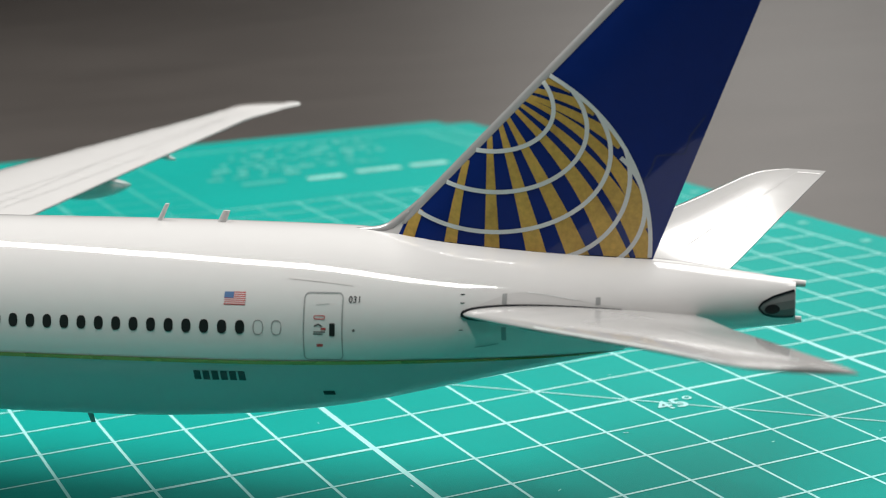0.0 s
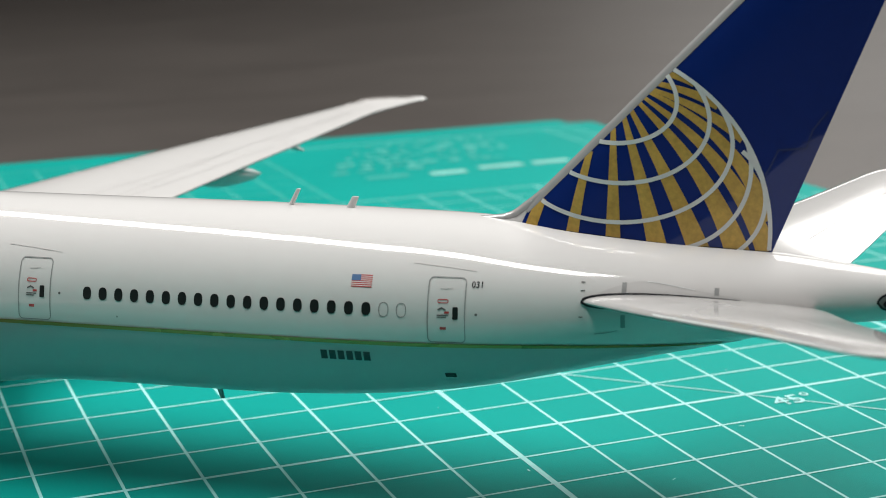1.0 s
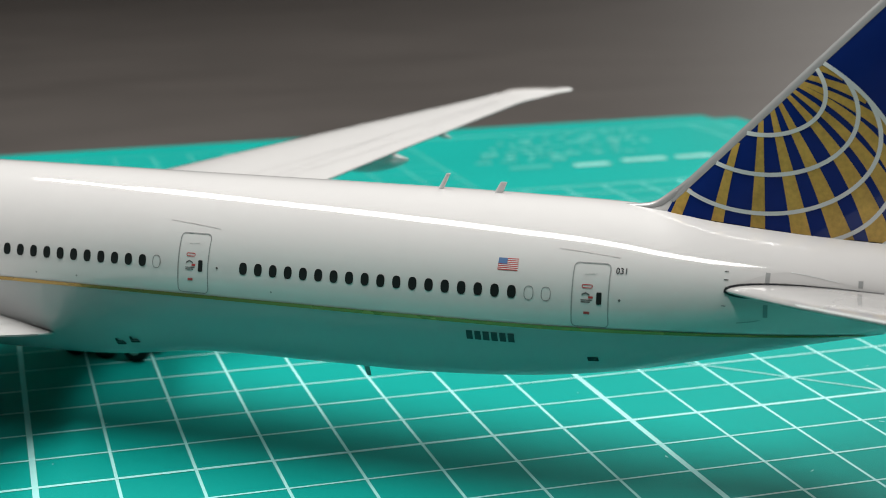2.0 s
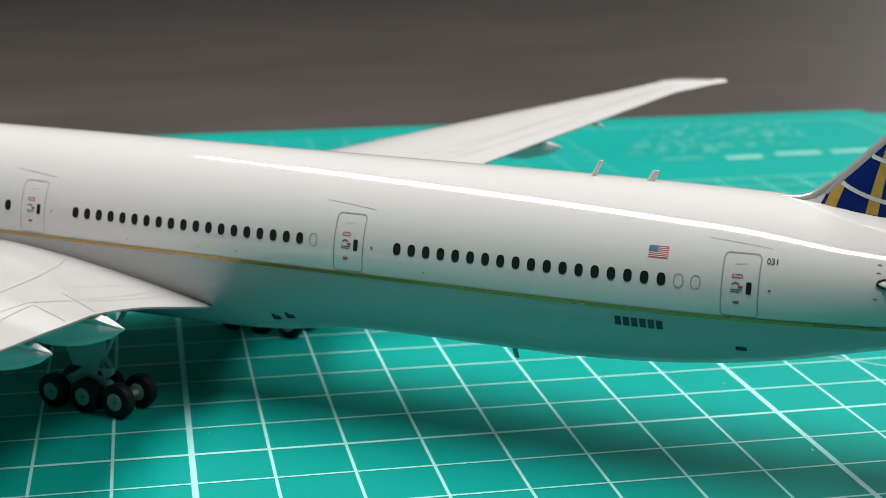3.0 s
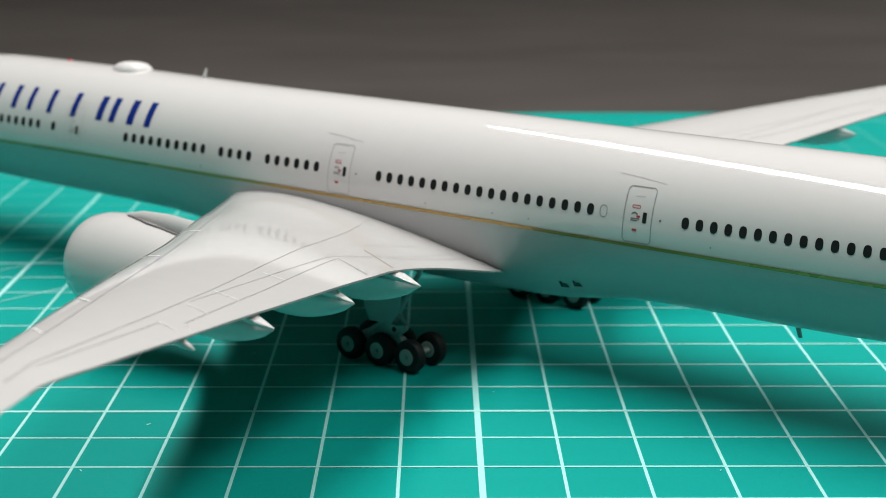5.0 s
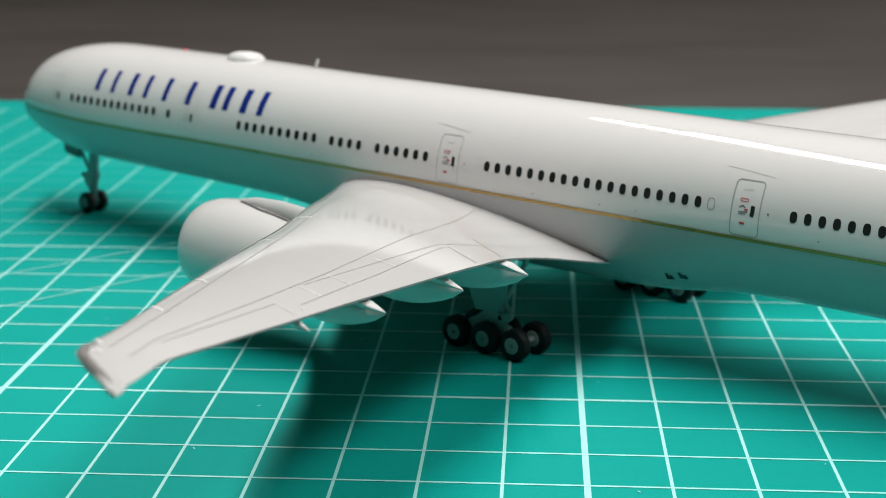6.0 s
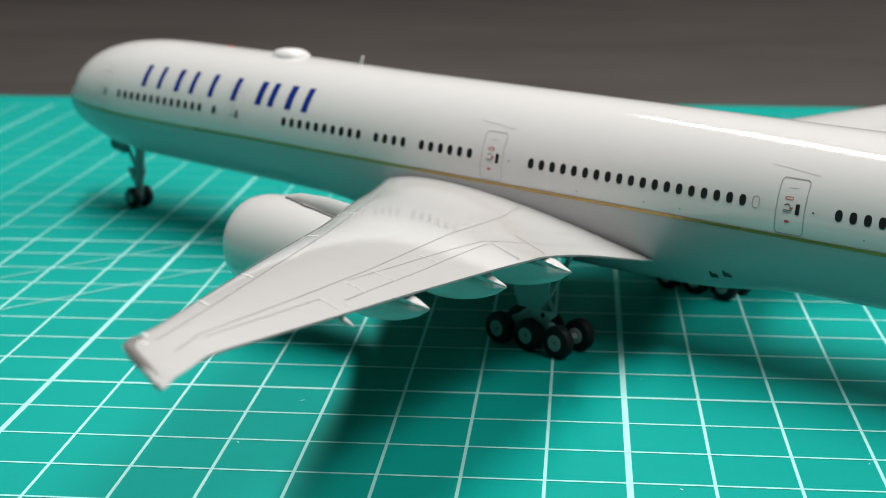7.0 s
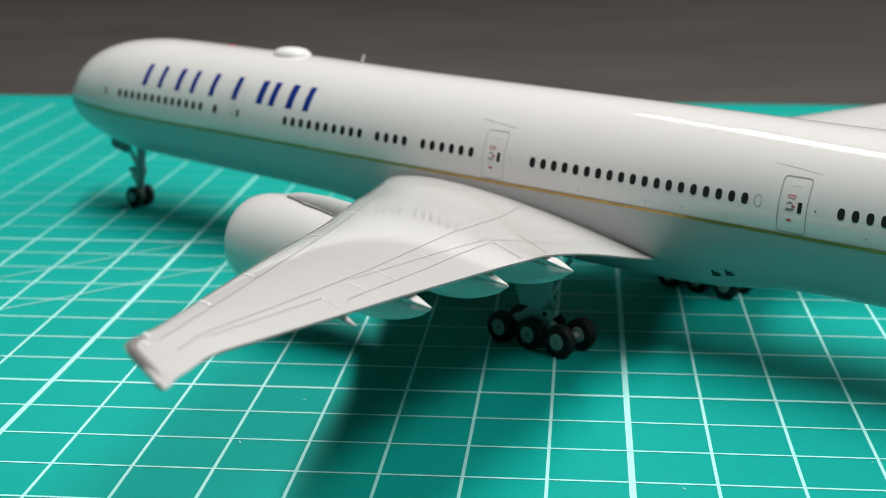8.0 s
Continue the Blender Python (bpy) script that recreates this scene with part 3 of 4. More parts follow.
EZ = 3.42
for sgn in (-1, 1):
    engine = part("engine", turned(NAC, 9.6 * sgn, EZ), GREY, airliner, "large light grey engine nacelle")
    part("inlet_liner", turned([(25.52, 1.48), (26.0, 1.51), (27.0, 1.58)], 9.6 * sgn, EZ), STRUT, engine)
    part("fan", turned([(26.2, 0.02), (26.6, 0.30), (27.0, 0.45), (27.02, 1.58)], 9.6 * sgn, EZ), INK, engine, "dark fan behind the inlet")
    part("core_cowl", turned([(29.0, 1.25), (30.9, 1.18), (32.6, 0.82), (33.0, 0.74)], 9.6 * sgn, EZ), STRUT, engine)
    part("exhaust_plug", turned([(32.0, 0.62), (33.0, 0.52), (34.2, 0.05)], 9.6 * sgn, EZ), APU, engine)
    part("duct_floor", turned([(29.4, 1.3), (29.42, 1.8)], 9.6 * sgn, EZ), INK, engine)
    rings = []
    for x, zt, zb, hw in ((27.1, 5.46, 5.2, 0.05), (28.2, 5.70, 4.8, 0.22), (29.6, 5.76, 4.5, 0.28), (31.0, 5.68, 4.4, 0.30), (33.0, 5.4, 4.4, 0.30), (35.5, 5.2, 4.6, 0.2), (37.0, 5.2, 4.9, 0.08)):
        rings.append([(x, 9.6 * sgn + hw * math.cos(2 * math.pi * i / 12), (zt + zb) / 2 + (zt - zb) / 2 * math.sin(2 * math.pi * i / 12)) for i in range(12)])
    part("pylon", loft(rings), GREY, engine, "grey engine pylon")
    # Shade in the groove on each side of the pylon, drawn as dark tubes.
    for side_y in (-1, 1):
        path = []
        for x in steps(27.5, 31.0, 0.25):
            r, y = interp(x, NAC[2:], 1), 0.12 + 0.24 * min(1.0, (x - 27.5) / 1.2)
            path.append([(x, 9.6 * sgn + side_y * y + 0.07 * math.cos(math.pi * i / 4), EZ + math.sqrt(r * r - y * y) + 0.05 * math.sin(math.pi * i / 4)) for i in range(8)])
        part("pylon_groove_shade", loft(path), MARK, engine, "dark line for the shaded groove beside the pylon")

# ---- fin ----
FIN_TOP = 18.9


def fin_le(z):
    return 61.265 + (z - 9.856) * 0.990


def fin_te(z):
    return 68.06 + (z - 8.25) * (70.94 - 68.06) / (15.56 - 8.25)


def fin_half(x, z):
    c = max(0.0, min(1.0, (x - fin_le(z)) / (fin_te(z) - fin_le(z))))
    t = 5 * (0.2969 * math.sqrt(c) - 0.126 * c - 0.3516 * c**2 + 0.2843 * c**3 - 0.1036 * c**4)
    return 0.095 * t * (fin_te(z) - fin_le(z)) + 0.01


def fin_rings(c0, c1, z0=7.6, extra=0.0, n=14):
    rings = []
    for z in steps(z0, FIN_TOP - 0.25, 0.7) + [FIN_TOP - 0.1, FIN_TOP]:
        a, b = fin_le(z), fin_te(z)
        if z > FIN_TOP - 0.2:
            a += (z - FIN_TOP + 0.25) * 3
        cs = [c0 + (c1 - c0) * (0.5 - 0.5 * math.cos(math.pi * i / n)) for i in range(n + 1)]
        k = 1.0 if z < FIN_TOP - 0.05 else 0.3
        left = [(a + (b - a) * c, -(fin_half(fin_le(z) + (fin_te(z) - fin_le(z)) * c, z) + extra) * k, z) for c in cs]
        right = [(p[0], -p[1], p[2]) for p in left]
        rings.append(left + right[::-1])
    return rings


fin = part("tail_fin", loft(fin_rings(0.0, 1.0)), BLUE, airliner, "glossy navy tail fin with a gold globe pattern")
edge = []
for z in steps(9.2, FIN_TOP - 0.1, 0.8):
    x = fin_le(z)
    edge.append([(x + dx, sy * (fin_half(x + dx, z) + 0.015), z + dz) for dx, dz, sy in ((0.30, 0, -1), (0.2, 0, -1), (0.1, 0, -1), (0.03, 0, -1), (-0.03, 0, 0), (0.03, 0, 1), (0.1, 0, 1), (0.2, 0, 1), (0.30, 0, 1))])
part("leading_edge", loft(edge, closed=False), METAL, fin, "bare metal leading edge of the fin")
fillet = []
for x, zt, hw in ((59.25, 8.99, 0.02), (59.8, 9.02, 0.08), (60.1, 9.06, 0.12), (60.35, 9.15, 0.15), (60.55, 9.29, 0.15), (60.72, 9.43, 0.15), (60.90, 9.58, 0.145), (61.0, 9.66, 0.14)):
    fillet.append([(x, -hw * 2.0, 8.6), (x, -hw * 1.5, 8.95), (x, -hw * 0.9, zt - 0.10), (x, -hw * 0.4, zt - 0.02), (x, 0, zt), (x, hw * 0.4, zt - 0.02), (x, hw * 0.9, zt - 0.10), (x, hw * 1.5, 8.95), (x, hw * 2.0, 8.6)])
cap = []
for x, zt, hw, deep in ((59.15, 8.98, 0.03, 0.04), (59.5, 8.995, 0.10, 0.05), (59.8, 9.03, 0.15, 0.08), (60.1, 9.075, 0.19, 0.13), (60.35, 9.165, 0.21, 0.20), (60.55, 9.30, 0.20, 0.26), (60.75, 9.46, 0.18, 0.28), (61.0, 9.65, 0.16, 0.28), (61.3, 9.91, 0.14, 0.22)):
    cap.append([(x, sy * hw * w, zt + 0.02 - deep * d) for sy, w, d in ((-1, 1.0, 1.0), (-1, 0.9, 0.55), (-1, 0.55, 0.15), (0, 0, 0), (1, 0.55, 0.15), (1, 0.9, 0.55), (1, 1.0, 1.0))])
part("fillet_cap", loft(cap, closed=False), METAL, fin, "silver strip over the dorsal fillet")
part("fillet_seam", tube((59.15, -0.03, 8.985), (60.25, -0.27, 8.90), 0.012, 0.03, 8), OUTLINE, fin, "thin dark seam")
part("dorsal_fillet", loft(fillet), WHITE, fin, "white fillet ahead of the fin")


def on_fin(x, z, off):
    return Vector((x, -(fin_half(x, z) + off), z))


GLOBE = (62.64, 8.81, 5.36)
POLE = (63.40, 13.20)


def fin_base(x):
    return interp(x, BODY, 1) + 0.03


def inside(x, z):
    return math.hypot(x - GLOBE[0], z - GLOBE[1]) < GLOBE[2] and x > fin_le(z) + 0.24 and z > fin_base(x) - 0.3 and x < fin_te(z)


def ribbon(points, width, off, clip=False):
    """A painted ribbon on the fin along points, as wide as width says at each."""
    bm = bmesh.new()
    prev = None
    for i, p in enumerate(points):
        a, b = points[max(i - 1, 0)], points[min(i + 1, len(points) - 1)]
        t = Vector((b[0] - a[0], b[1] - a[1])).normalized()
        o = Vector((t.y, -t.x)) * width(i) / 2
        row = []
        for k in (1, 0, -1):
            while clip and abs(k) > 0.02 and not inside(p[0] + o.x * k, p[1] + o.y * k):
                k *= 0.9
            row.append(bm.verts.new(on_fin(p[0] + o.x * k, p[1] + o.y * k, off)))
        if prev:
            bm.faces.new((prev[0], prev[1], row[1], row[0]))
            bm.faces.new((prev[1], prev[2], row[2], row[1]))
        prev = row
    return bm


# gold rays: curves from the pole by a middle point to an end, so wide at the end
RAYS = ((61.30, 9.60, 61.00, 8.80, 0.34), (62.62, 10.50, 62.25, 8.5, 0.37), (63.48, 10.50, 63.49, 8.4, 0.44), (64.25, 10.50, 64.80, 8.3, 0.56), (65.15, 10.20, 66.02, 8.2, 0.62), (66.25, 10.07, 67.10, 8.2, 0.68),
        (66.47, 10.89, 67.95, 8.2, 0.60), (66.56, 11.50, 67.95, 9.2, 0.50), (66.57, 12.05, 67.80, 11.1, 0.40), (65.78, 12.84, 67.00, 12.25, 0.33), (65.20, 13.35, 65.98, 13.05, 0.22))
for mx, mz, ex, ez, wide in RAYS:
    pole, mark, tip = Vector(POLE), Vector((mx, mz)), Vector((ex, ez))
    k = (mark - pole).length / ((mark - pole).length + (tip - mark).length)
    mid = (mark - pole * (1 - k) ** 2 - tip * k * k) / (2 * k * (1 - k))
    pts, keep = [], []
    for k in range(141):
        u = k / 140
        p = Vector(POLE) * (1 - u) ** 2 + mid * 2 * u * (1 - u) + Vector((ex, ez)) * u * u
        if inside(p.x, p.y):
            pts.append((p.x, p.y))
            keep.append(0.02 + wide * u)
    if len(pts) > 4:
        part("gold_ray", ribbon(pts, lambda i: keep[i], 0.012, True), GOLD, fin, smooth=False)
# white rings of the globe

# centre, half axes, tilt in degrees, least station
RINGS = ((63.07, 12.86, 2.255, 1.44, -11.9, 60.0), (63.34, 12.24, 2.906, 2.01, -7.0, 60.0), (63.38, 11.51, 3.518, 2.454, -4.1, 60.0),
         (65.01, 10.69, 2.418, 2.418, 0.0, 65.3), (65.96, 9.78, 1.885, 1.885, 0.0, 67.0))
for cx, cz, ra, rb, tilt, x_min in RINGS:
    run = []
    for k in range(281):
        a = radians(-140 + 280 * k / 280)
        u, v, turn = ra * math.sin(a), -rb * math.cos(a), radians(tilt)
        x, z = cx + u * math.cos(turn) - v * math.sin(turn), cz + u * math.sin(turn) + v * math.cos(turn)
        if inside(x, z) and x > x_min:
            run.append((x, z))
        elif len(run) > 3:
            break
    if len(run) > 3:
        part("globe_ring", ribbon(run, lambda i: 0.125, 0.02), RING, fin, "white ring of the globe", smooth=False)
rim = []
for k in range(200):
    a = radians(-30 + 120 * k / 199)
    x, z = GLOBE[0] + GLOBE[2] * math.cos(a), GLOBE[1] + GLOBE[2] * math.sin(a)
    if x > fin_le(z) + 0.25 and z > fin_base(x):
        rim.append((x, z))
part("globe_ring", ribbon(rim, lambda i: 0.12, 0.022), RING, fin, "white rim of the globe", smooth=False)

part("fin_seam", ribbon([(x, interp(x, BODY, 1) - 0.03 + 0.03 * (x > 66.1)) for x in steps(61.6, 68.0, 0.2)], lambda i: 0.035, 0.02), INK, fin, "thin dark joint at the fin's foot", smooth=False)
# faint seams of the rudder
SEAM = material("navy_seam", (0.010, 0.030, 0.145), 0.25, vary=0.05)
for run in ([(67.74, 10.40), (68.01, 10.88), (68.16, 11.27), (68.94, 11.33)], [(68.94, 11.33), (69.09, 11.84), (69.51, 12.40)]):
    pts = [((1 - u) * a[0] + u * b[0], (1 - u) * a[1] + u * b[1]) for a, b in zip(run, run[1:]) for u in (0.0, 0.25, 0.5, 0.75)] + [run[-1]]
    part("rudder_seam", ribbon(pts, lambda i: 0.055, 0.012), SEAM, fin, smooth=False)

# ---- stabilizers ----
STAB = [(0.6, 61.5, 6.90, 69.1, 6.86, 0.06), (2.0, 62.55, 7.07, 69.73, 7.11, 0.062), (3.76, 64.59, 7.27, 70.38, 7.36, 0.064), (5.8, 66.30, 7.66, 71.13, 7.74, 0.066),
        (8.4, 68.50, 8.17, 72.08, 8.21, 0.068), (10.2, 69.88, 8.51, 72.73, 8.54, 0.07), (11.0, 70.50, 8.66, 73.02, 8.67, 0.07), (11.35, 70.95, 8.72, 73.13, 8.72, 0.07), (11.5, 71.5, 8.75, 73.18, 8.74, 0.07)]
for sgn in (-1, 1):
    stab = part("stabilizer", mirrored(loft([section(y, (interp(y, STAB, 1), interp(y, STAB, 2)), (interp(y, STAB, 3), interp(y, STAB, 4)), interp(y, STAB, 5)) for y in (0.6, 1.3, 2, 2.9, 3.76, 4.8, 5.8, 7.1, 8.4, 9.3, 10.2, 10.6, 11.0, 11.2, 11.35, 11.5)]), sgn), TAILG, airliner, "light grey horizontal stabilizer")

    def stab_top(c, y, off=0.02):
        x0, z0, x1, z1, th = (interp(y, STAB, k) for k in range(1, 6))
        t = 5 * (0.2969 * math.sqrt(c) - 0.126 * c - 0.3516 * c**2 + 0.2843 * c**3 - 0.1015 * c**4)
        return Vector((x0 + (x1 - x0) * c, y, z0 + (z1 - z0) * c + (x1 - x0) * th * t * 1.15 + off))

    bm = bmesh.new()
    rows = [[bm.verts.new(stab_top(c, y)) for c in (0.645, 0.651)] for y in steps(4.6, 11.1, 0.5)]
    for a, b in zip(rows, rows[1:]):
        bm.faces.new((a[0], a[1], b[1], b[0]))
    part("elevator_line", mirrored(bm, sgn), FAINT, stab, smooth=False)
    bm = bmesh.new()
    rows = [[bm.verts.new(stab_top(c, y, 0.012)) for c in (0.001, 0.006, 0.014)] for y in steps(4.4, 10.9, 0.5)]
    for a, b in zip(rows, rows[1:]):
        for k in (0, 1):
            bm.faces.new((a[k], a[k + 1], b[k + 1], b[k]))
    part("edge_strip", mirrored(bm, sgn), RING, stab, "bright strip along the leading edge", smooth=False)
    bm = bmesh.new()
    rows = []
    for y in steps(3.9, 10.9, 0.5):
        row = []
        for c in (0.002, 0.008, 0.02):
            x0, z0, x1, z1, th = (interp(y, STAB, k) for k in range(1, 6))
            t = 5 * (0.2969 * math.sqrt(c) - 0.126 * c - 0.3516 * c**2)
            row.append(bm.verts.new((x0 + (x1 - x0) * c - 0.01, y, z0 + (z1 - z0) * c - (x1 - x0) * th * t * 0.85 - 0.012)))
        rows.append(row)
    for a, b in zip(rows, rows[1:]):
        for k in (0, 1):
            bm.faces.new((a[k], a[k + 1], b[k + 1], b[k]))
    part("under_edge", mirrored(bm, sgn), EDGE, stab, "dark strip under the leading edge", smooth=False)
    bm = bmesh.new()
    rows = [[bm.verts.new(stab_top(c, y, 0.014)) for y in (11.10, 11.17)] for c in (0.65, 0.75, 0.85, 0.97)]
    for a, b in zip(rows, rows[1:]):
        bm.faces.new((a[0], a[1], b[1], b[0]))
    part("elevator_tip", mirrored(bm, sgn), BRIGHT, stab, smooth=False)
    for y in (5.3, 7.9, 10.0):
        bm = bmesh.new()
        rows = [[bm.verts.new(stab_top(c, y + d, 0.012)) for d in (-0.02, 0.02)] for c in (0.005, 0.02, 0.06, 0.11)]
        for a, b in zip(rows, rows[1:]):
            bm.faces.new((a[0], a[1], b[1], b[0]))
        part("edge_joint", mirrored(bm, sgn), RING, stab, smooth=False)
# dark seal where the stabilizer meets the tail
def stab_at(c, y, up):
    x0, z0, x1, z1, th = (interp(y, STAB, k) for k in range(1, 6))
    t = 5 * (0.2969 * math.sqrt(c) - 0.126 * c - 0.3516 * c**2 + 0.2843 * c**3 - 0.1015 * c**4)
    return Vector((x0 + (x1 - x0) * c, y, z0 + (z1 - z0) * c + (x1 - x0) * th * t * (1.15 if up else -0.85)))


def root_point(c, up):
    """Where the stabilizer's surface runs into the tail at a chord fraction."""
    lo, hi = 0.6, 3.6
    for _ in range(30):
        y = (lo + hi) / 2
        p = stab_at(c, y, up)
        if abs(skin(p.x, p.z).y) > y:
            lo = y
        else:
            hi = y
    return stab_at(c, hi, up)


way = [(0.16 * k / 6, False) for k in range(6, 0, -1)] + [(0.70 * (k / 14) ** 1.6, True) for k in range(15)]
rings = []
for k, (c, up) in enumerate(way):
    p = root_point(c, up)
    r = 0.014 + 0.034 * min(1.0, (len(way) - 1 - k) / 6, (k + 0.5) / 3)
    rings.append([(p.x, -p.y - 0.02 + r * math.cos(2 * math.pi * i / 8), p.z + r * math.sin(2 * math.pi * i / 8)) for i in range(8)])
part("seal", loft(rings), INK, airliner, "black seal line at the stabilizer root")

# tail cone exhaust
outline = [(71.06, 7.12), (71.16, 7.26), (71.45, 7.40), (71.85, 7.50), (72.02, 7.53), (72.02, 6.84), (71.85, 6.83), (71.45, 6.86), (71.2, 6.95)]
PANEL = [(71.07, 7.07, 7.13), (71.16, 6.95, 7.26), (71.45, 6.86, 7.40), (71.85, 6.83, 7.50), (72.04, 6.84, 7.53)]
bm = strip([(x, interp(x, PANEL, 1), interp(x, PANEL, 2)) for x in steps(71.07, 72.04, 0.06)], 0.045)
exhaust = part("exhaust_panel", bm, APU, airliner, "grey exhaust panel with a black rim at the tail cone", smooth=False)
rim_pts = outline[5:] + outline[:5]
for k in range(len(rim_pts) - 1):
    (xa, za), (xb, zb) = rim_pts[k], rim_pts[k + 1]
    t = Vector((xb - xa, zb - za)).normalized() * 0.03
    part("exhaust_rim", patch([(xa - t.y, za + t.x), (xb - t.y, zb + t.x), (xb + t.y, zb - t.x), (xa + t.y, za - t.x)], 0.055), INK, exhaust, smooth=False)
part("exhaust_hole", patch(oval(71.43, 7.07, 0.42, 0.26, 14, 2), 0.06), INK, exhaust, smooth=False)
for a, b, ra, rb in (((70.4, 0, 7.76), (72.33, 0, 7.665), 0.21, 0.095), ((70.4, 0, 6.56), (72.24, 0, 6.63), 0.20, 0.09)):
    part("tail_tip", tube(a, b, ra, rb, 20), WHITE, airliner)


# ---- landing gear ----
def wheel(x, y, z, r, w, parent):
    prof = [(0.42 * r, -0.5 * w), (0.8 * r, -0.5 * w), (0.95 * r, -0.4 * w), (r, -0.2 * w), (r, 0.2 * w), (0.95 * r, 0.4 * w), (0.8 * r, 0.5 * w), (0.42 * r, 0.5 * w)]
    n = 28
    bm = loft([[(x + q * math.cos(2 * math.pi * i / n), y + t, z + q * math.sin(2 * math.pi * i / n)) for i in range(n)] for q, t in prof])
    part("tyre", bm, RUBBER, parent, "black rubber tyre")
    hub = [(0.50 * r, 0.44 * w), (0.50 * r, 0.52 * w), (0.42 * r, 0.55 * w), (0.12 * r, 0.50 * w)]
    for s in (-1, 1):
        bm = loft([[(x + q * math.cos(2 * math.pi * i / n), y + s * t, z + q * math.sin(2 * math.pi * i / n)) for i in range(n)] for q, t in hub])
        part("hub", bm, HUB, parent, "pale grey wheel hub")


R_MAIN = 0.63
for sgn in (-1, 1):
    yc, dx = (-4.50, -0.03) if sgn < 0 else (6.5, 0.2)
    gear = part("main_gear", tube((36.1 + dx, yc, 0.9), (36.0 + dx, yc, 4.4), 0.24, 0.30), STRUT, airliner, "grey main landing gear with six wheels")
    part("truck_beam", tube((34.65 + dx, yc, 0.80), (37.5 + dx, yc, 0.72), 0.17, 0.15), STRUT, gear)
    for x in (34.62, 36.06, 37.48):
        part("axle", tube((x + dx, yc - 0.75, R_MAIN), (x + dx, yc + 0.75, R_MAIN), 0.12), STRUT, gear)
        for side_y in (-0.64, 0.64):
            wheel(x + dx, yc + side_y, R_MAIN, R_MAIN, 0.48, gear)
    # the door narrows downwards
    y = yc + 0.40 * sgn
    bm = loft([[(34.85 + dx, y + t, 4.6), (37.1 + dx, y + t, 4.6), (36.8 + dx, y + t, 2.2), (36.4 + dx, y + t, 1.6), (35.35 + dx, y + t, 1.6), (35.1 + dx, y + t, 2.2)] for t in (-0.04, 0.04)])
    part("gear_door", bm, STRUT, gear, "flat grey gear door")
    part("oleo", tube((36.1 + dx, yc, 0.85), (36.08 + dx, yc, 1.9), 0.15, 0.15), HUB, gear, "pale sliding tube")
    part("collar", tube((36.1 + dx, yc, 1.75), (36.09 + dx, yc, 2.05), 0.33, 0.33), STRUT, gear)
    part("side_brace", tube((36.4 + dx, yc, 1.9), (37.3 + dx, yc - 0.6 * sgn, 4.1), 0.10), STRUT, gear)
    part("brace_strut", tube((36.2 + dx, yc - 0.1 * sgn, 2.5), (37.15 + dx, yc - 0.4 * sgn, 3.5), 0.06), STRUT, gear)
    part("torque_link", tube((36.35 + dx, yc, 1.05), (36.85 + dx, yc, 1.5), 0.12, 0.08), STRUT, gear)
    part("torque_link", tube((36.85 + dx, yc, 1.5), (36.25 + dx, yc, 2.1), 0.08, 0.12), STRUT, gear)
    part("steering_rod", tube((35.2 + dx, yc + 0.25 * sgn, 0.95), (35.95 + dx, yc + 0.3 * sgn, 1.65), 0.08), HUB, gear)
    part("brake_rod", tube((36.3 + dx, yc + 0.25 * sgn, 1.05), (37.35 + dx, yc + 0.25 * sgn, 0.95), 0.07), HUB, gear)
    # pale bracket over the truck, with a dark bore
    y = yc + 0.22 * sgn
    shape = ((35.2, 1.22), (35.55, 1.48), (36.1, 1.60), (36.6, 1.56), (36.95, 1.62), (36.98, 1.42), (36.72, 1.24), (36.66, 0.98), (36.42, 0.90), (36.3, 1.12), (35.85, 1.20), (35.5, 1.14))
    part("truck_bracket", loft([[(px + dx, y + t, pz) for px, pz in shape] for t in (-0.09, 0.09)]), HUB, gear, "pale bracket over the wheel truck", smooth=False)
    part("bracket_bore", tube((36.45 + dx, y - 0.10, 1.40), (36.45 + dx, y + 0.10, 1.40), 0.10, 0.10, 12), INK, gear)
    for x in (35.5, 36.75):
        part("brake_unit", tube((x + dx, yc + 0.1 * sgn, 0.98), (x + dx, yc + 0.36 * sgn, 0.98), 0.17, 0.13), HUB, gear)
R_NOSE = 0.55
nose_gear = part("nose_gear", tube((4.72, 0, 0.53), (4.98, 0, 3.4), 0.2, 0.28), STRUT, airliner, "grey nose landing gear with two wheels")
part("axle", tube((4.70, -0.5, R_NOSE), (4.70, 0.5, R_NOSE), 0.09), STRUT, nose_gear)
for y in (-0.40, 0.40):
    wheel(4.70, y, R_NOSE, R_NOSE, 0.38, nose_gear)
part("drag_brace", tube((4.85, 0, 1.7), (3.7, 0, 3.4), 0.10), STRUT, nose_gear)
part("torque_link", tube((4.72, 0, 1.0), (4.15, 0, 1.62), 0.11), STRUT, nose_gear)
part("torque_link", tube((4.15, 0, 1.62), (4.85, 0, 2.1), 0.11), STRUT, nose_gear)
part("collar", tube((4.8, 0, 1.75), (4.84, 0, 2.15), 0.34, 0.34), STRUT, nose_gear)
for y in (-0.26, 0.26):
    part("taxi_light", tube((4.35, y, 1.98), (4.75, y, 1.98), 0.16, 0.10), HUB, nose_gear, "small round taxi light")
# Shade under the nose is put into the doors' dark grey.
for y in (-0.62, 0.62):
    bm = loft([[(3.25, y + t, 3.75), (4.75, y + t, 3.6), (4.7, y + t, 3.02), (4.5, y + t, 2.95), (3.5, y + t, 3.08), (3.28, y + t, 3.2)] for t in (-0.03, 0.03)])
    part("nose_gear_door", bm, APU, nose_gear, "small nose gear door, dark grey for its shade")

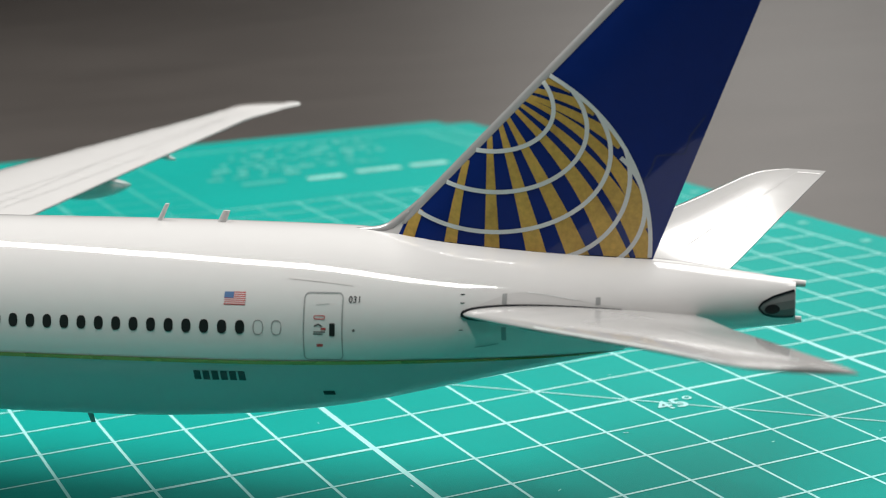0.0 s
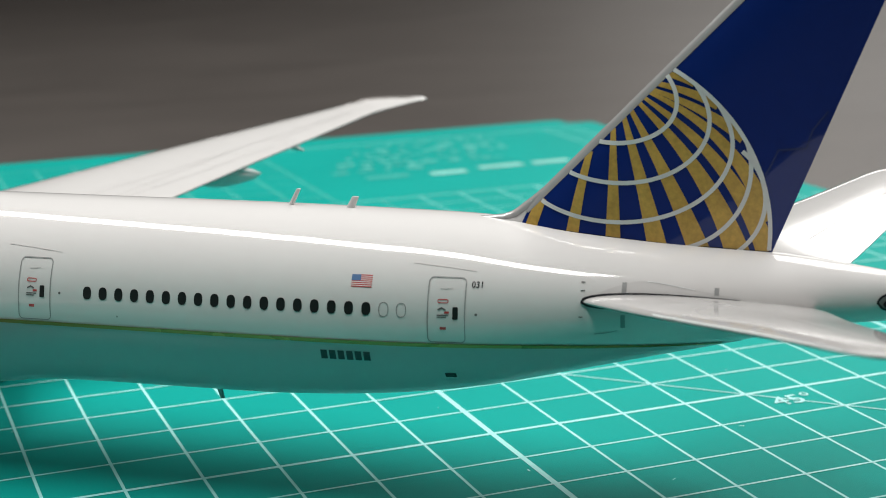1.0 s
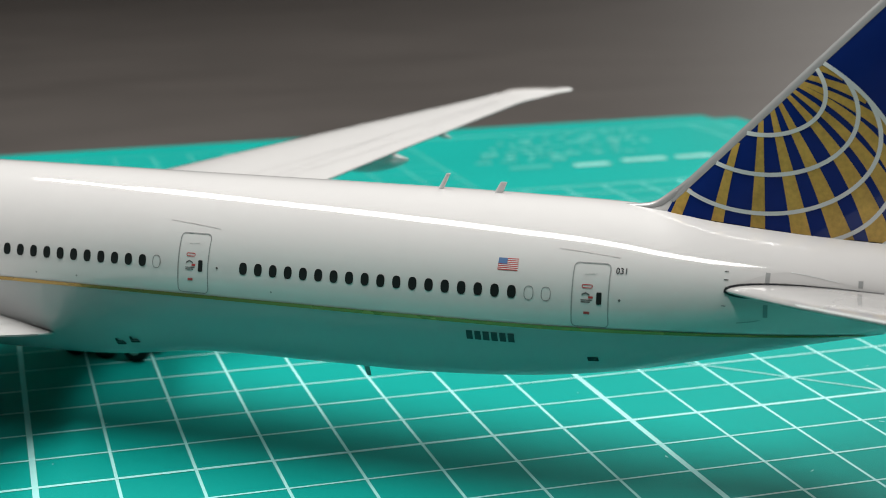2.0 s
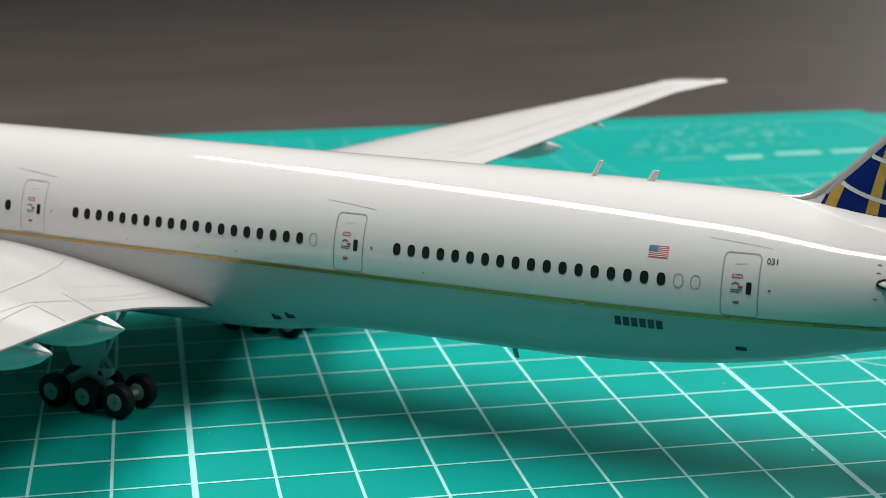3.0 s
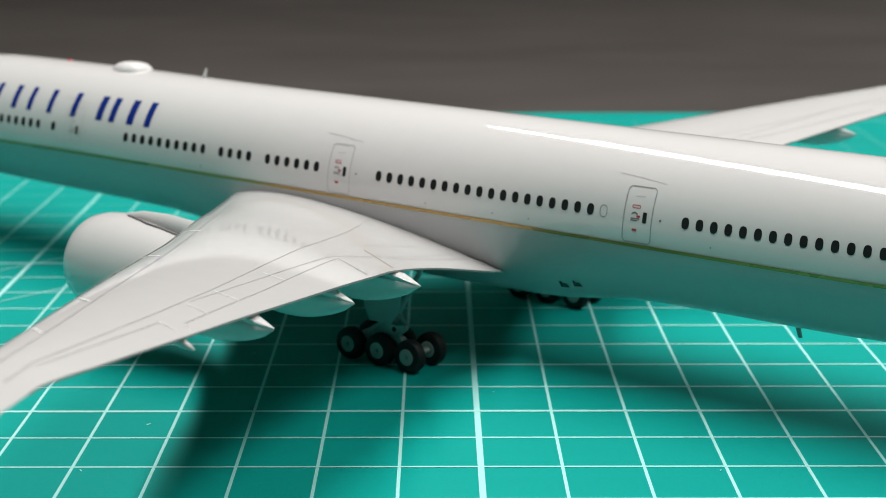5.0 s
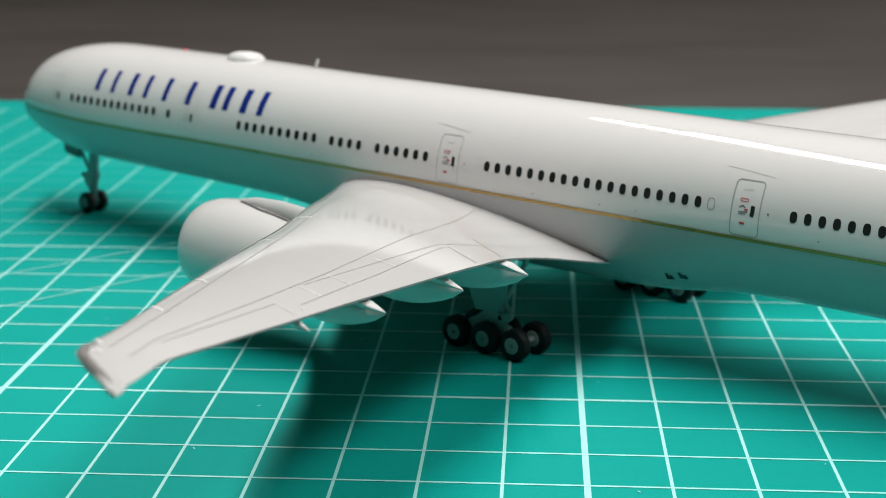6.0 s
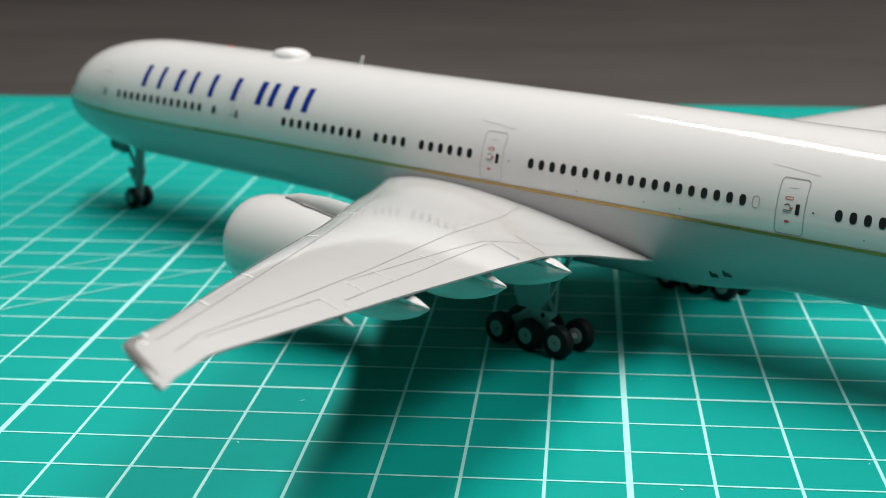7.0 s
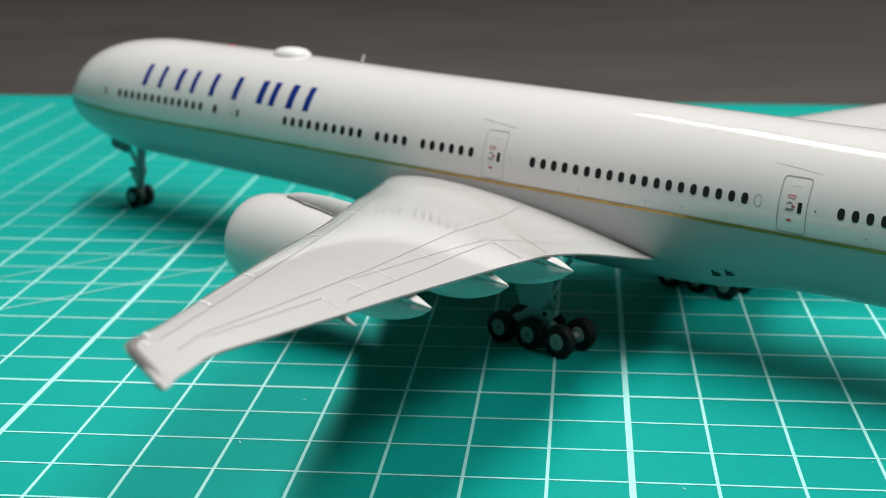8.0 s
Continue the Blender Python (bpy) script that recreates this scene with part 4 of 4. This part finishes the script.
# ---- cutting mat ----
MX0, MX1, MY0, MY1 = -24.7, 22.0, -9.5, 25.55
mat_bm = block((MX0 * CELL, MY0 * CELL, -0.003), (MX1 * CELL, MY1 * CELL, 0.0))
corners = [e for e in mat_bm.edges if abs(e.verts[0].co.z - e.verts[1].co.z) > 0.001]
bmesh.ops.bevel(mat_bm, geom=corners, offset=0.010, segments=6, affect="EDGES")
mat_ob = link("cutting_mat", mat_bm, MAT, None, "green cutting mat with pale printed grid on a dark desk")
tagged(mat_ob, category="cutting mat")


def flat_strip(a, b, width, z):
    a, b = Vector(a) * CELL, Vector(b) * CELL
    t = (b - a).normalized()
    o = Vector((-t.y, t.x)) * width / 2
    bm = bmesh.new()
    bm.faces.new([bm.verts.new((p.x, p.y, z)) for p in (a + o, b + o, b - o, a - o)])
    return bm


GX0, GX1, GY0, GY1 = -23, 21, -8, 24
TABLE = (11, 20, 16, 24)  # printed table without grid: x from and to, y from and to
# Beyond row 8 the grid's haze is put into weaker ink colours.
DIM = material("dim_green_print", (0.24, 0.66, 0.62), 0.45, vary=0.10, scale=2500)
for i in range(GX0, GX1 + 1):
    wide = 0.00104 if i % 8 == 0 else 0.00054
    for j0, j1, ink in ((GY0, 8, PRINT), (8, TABLE[2] if TABLE[0] < i < TABLE[1] else GY1, HAZED if 0 < i < 13 else DIM)):
        link("grid_line", flat_strip((i, j0), (i, j1), wide, 0.00004), ink, mat_ob, smooth=False)
for j in range(GY0, GY1 + 1):
    wide = 0.00085 if j % 8 == 0 else 0.00054
    far = TABLE[2] < j < TABLE[3]
    for i0, i1, ink in ((GX0, 0, DIM if j < 13 else HAZED), (0, TABLE[0], HAZED), (TABLE[1] if far else TABLE[0], GX1, DIM)) if j > 8 else ((GX0, GX1, PRINT),):
        link("grid_line", flat_strip((i0, j), (i1, j), wide, 0.00007), ink, mat_ob, smooth=False)
for a, b in (((4, 8), (20, -8)), ((-21.3, -8), (2.7, 16)), ((-22, -6.1), (-5, 10.9))):
    link("angle_line", flat_strip(a, b, 0.0004, 0.0001), PRINT, mat_ob, smooth=False)
lettering("angle_number", "45\u00b0", 0.0064, (0, 0), PRINT, mat_ob, lambda x, y: Vector((12.16 * CELL + x, -0.64 * CELL + y, 0.00013)))
# unreadable print near the far corner
for x0, x1, j, ink in ((12.6, 13.75, 18.8, GHOSTED), (14.3, 15.3, 18.65, TEXT_INK), (15.75, 17.0, 18.9, TEXT_INK), (17.3, 18.35, 18.9, TEXT_INK)):
    link("print_bar", flat_strip((x0, j), (x1, j), 0.0050, 0.00013), ink, mat_ob, smooth=False)
for j, x, end in ((19.7, 12.0, 14.2), (20.3, 12.3, 17.2), (20.9, 12.5, 16.6), (21.6, 13.0, 17.6), (22.2, 13.4, 17.9), (22.8, 13.6, 18.0), (23.5, 14.2, 18.0)):
    while x < end:
        w = 0.12 + 0.4 * random.random() ** 2
        link("print_bar", flat_strip((x, j + random.uniform(-0.12, 0.12)), (x + w, j + random.uniform(-0.12, 0.12)), random.uniform(0.0015, 0.005), 0.00013), random.choice((GHOSTED, HAZED, HAZED)), mat_ob, smooth=False)
        x += w + random.uniform(0.08, 0.5)

# margin numbers along the right edge, too blurred to read
for j in range(-6, 24, 2):
    link("print_bar", flat_strip((21.36, j), (21.6, j), 0.0026, 0.00013), HAZED, mat_ob, smooth=False)
# stray flecks and nicks in the vinyl
for _ in range(46):
    x, y, a, ln = random.uniform(-10, 18), random.uniform(-7, 6), random.uniform(0, 3.1), random.uniform(0.02, 0.09)
    link("nick", flat_strip((x, y), (x + ln * math.cos(a), y + ln * math.sin(a)), random.uniform(0.0001, 0.00025), 0.00015), PRINT, mat_ob, smooth=False)

# ---- desk and room ----
desk = link("desk", block((-2.2, -0.9, -0.035), (2.6, 2.6, -0.003), bevel=0.004), DESK, None, "dark grey-brown laminate desk top")
tagged(desk, category="desk")
# All but the north wall are unseen and dark, to hold back bounced light.
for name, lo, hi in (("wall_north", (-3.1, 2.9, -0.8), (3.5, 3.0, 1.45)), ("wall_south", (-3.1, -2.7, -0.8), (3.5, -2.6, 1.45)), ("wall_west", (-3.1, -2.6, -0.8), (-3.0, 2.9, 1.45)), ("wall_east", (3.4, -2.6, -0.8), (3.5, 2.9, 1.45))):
    tagged(link(name, block(lo, hi), WALL if name == "wall_north" else DARK, None, "plain grey painted wall" if name == "wall_north" else "unseen wall kept dark to cut bounced light", smooth=False), kind="structure", category="wall")
tagged(link("ceiling", block((-3.1, -2.7, 1.45), (3.5, 3.0, 1.55)), CEIL, None, "plain pale ceiling", smooth=False), kind="structure", category="ceiling")
tagged(link("floor", block((-3.1, -2.7, -0.9), (3.5, 3.0, -0.8)), DARK, None, "plain dark floor", smooth=False), kind="structure", category="floor")
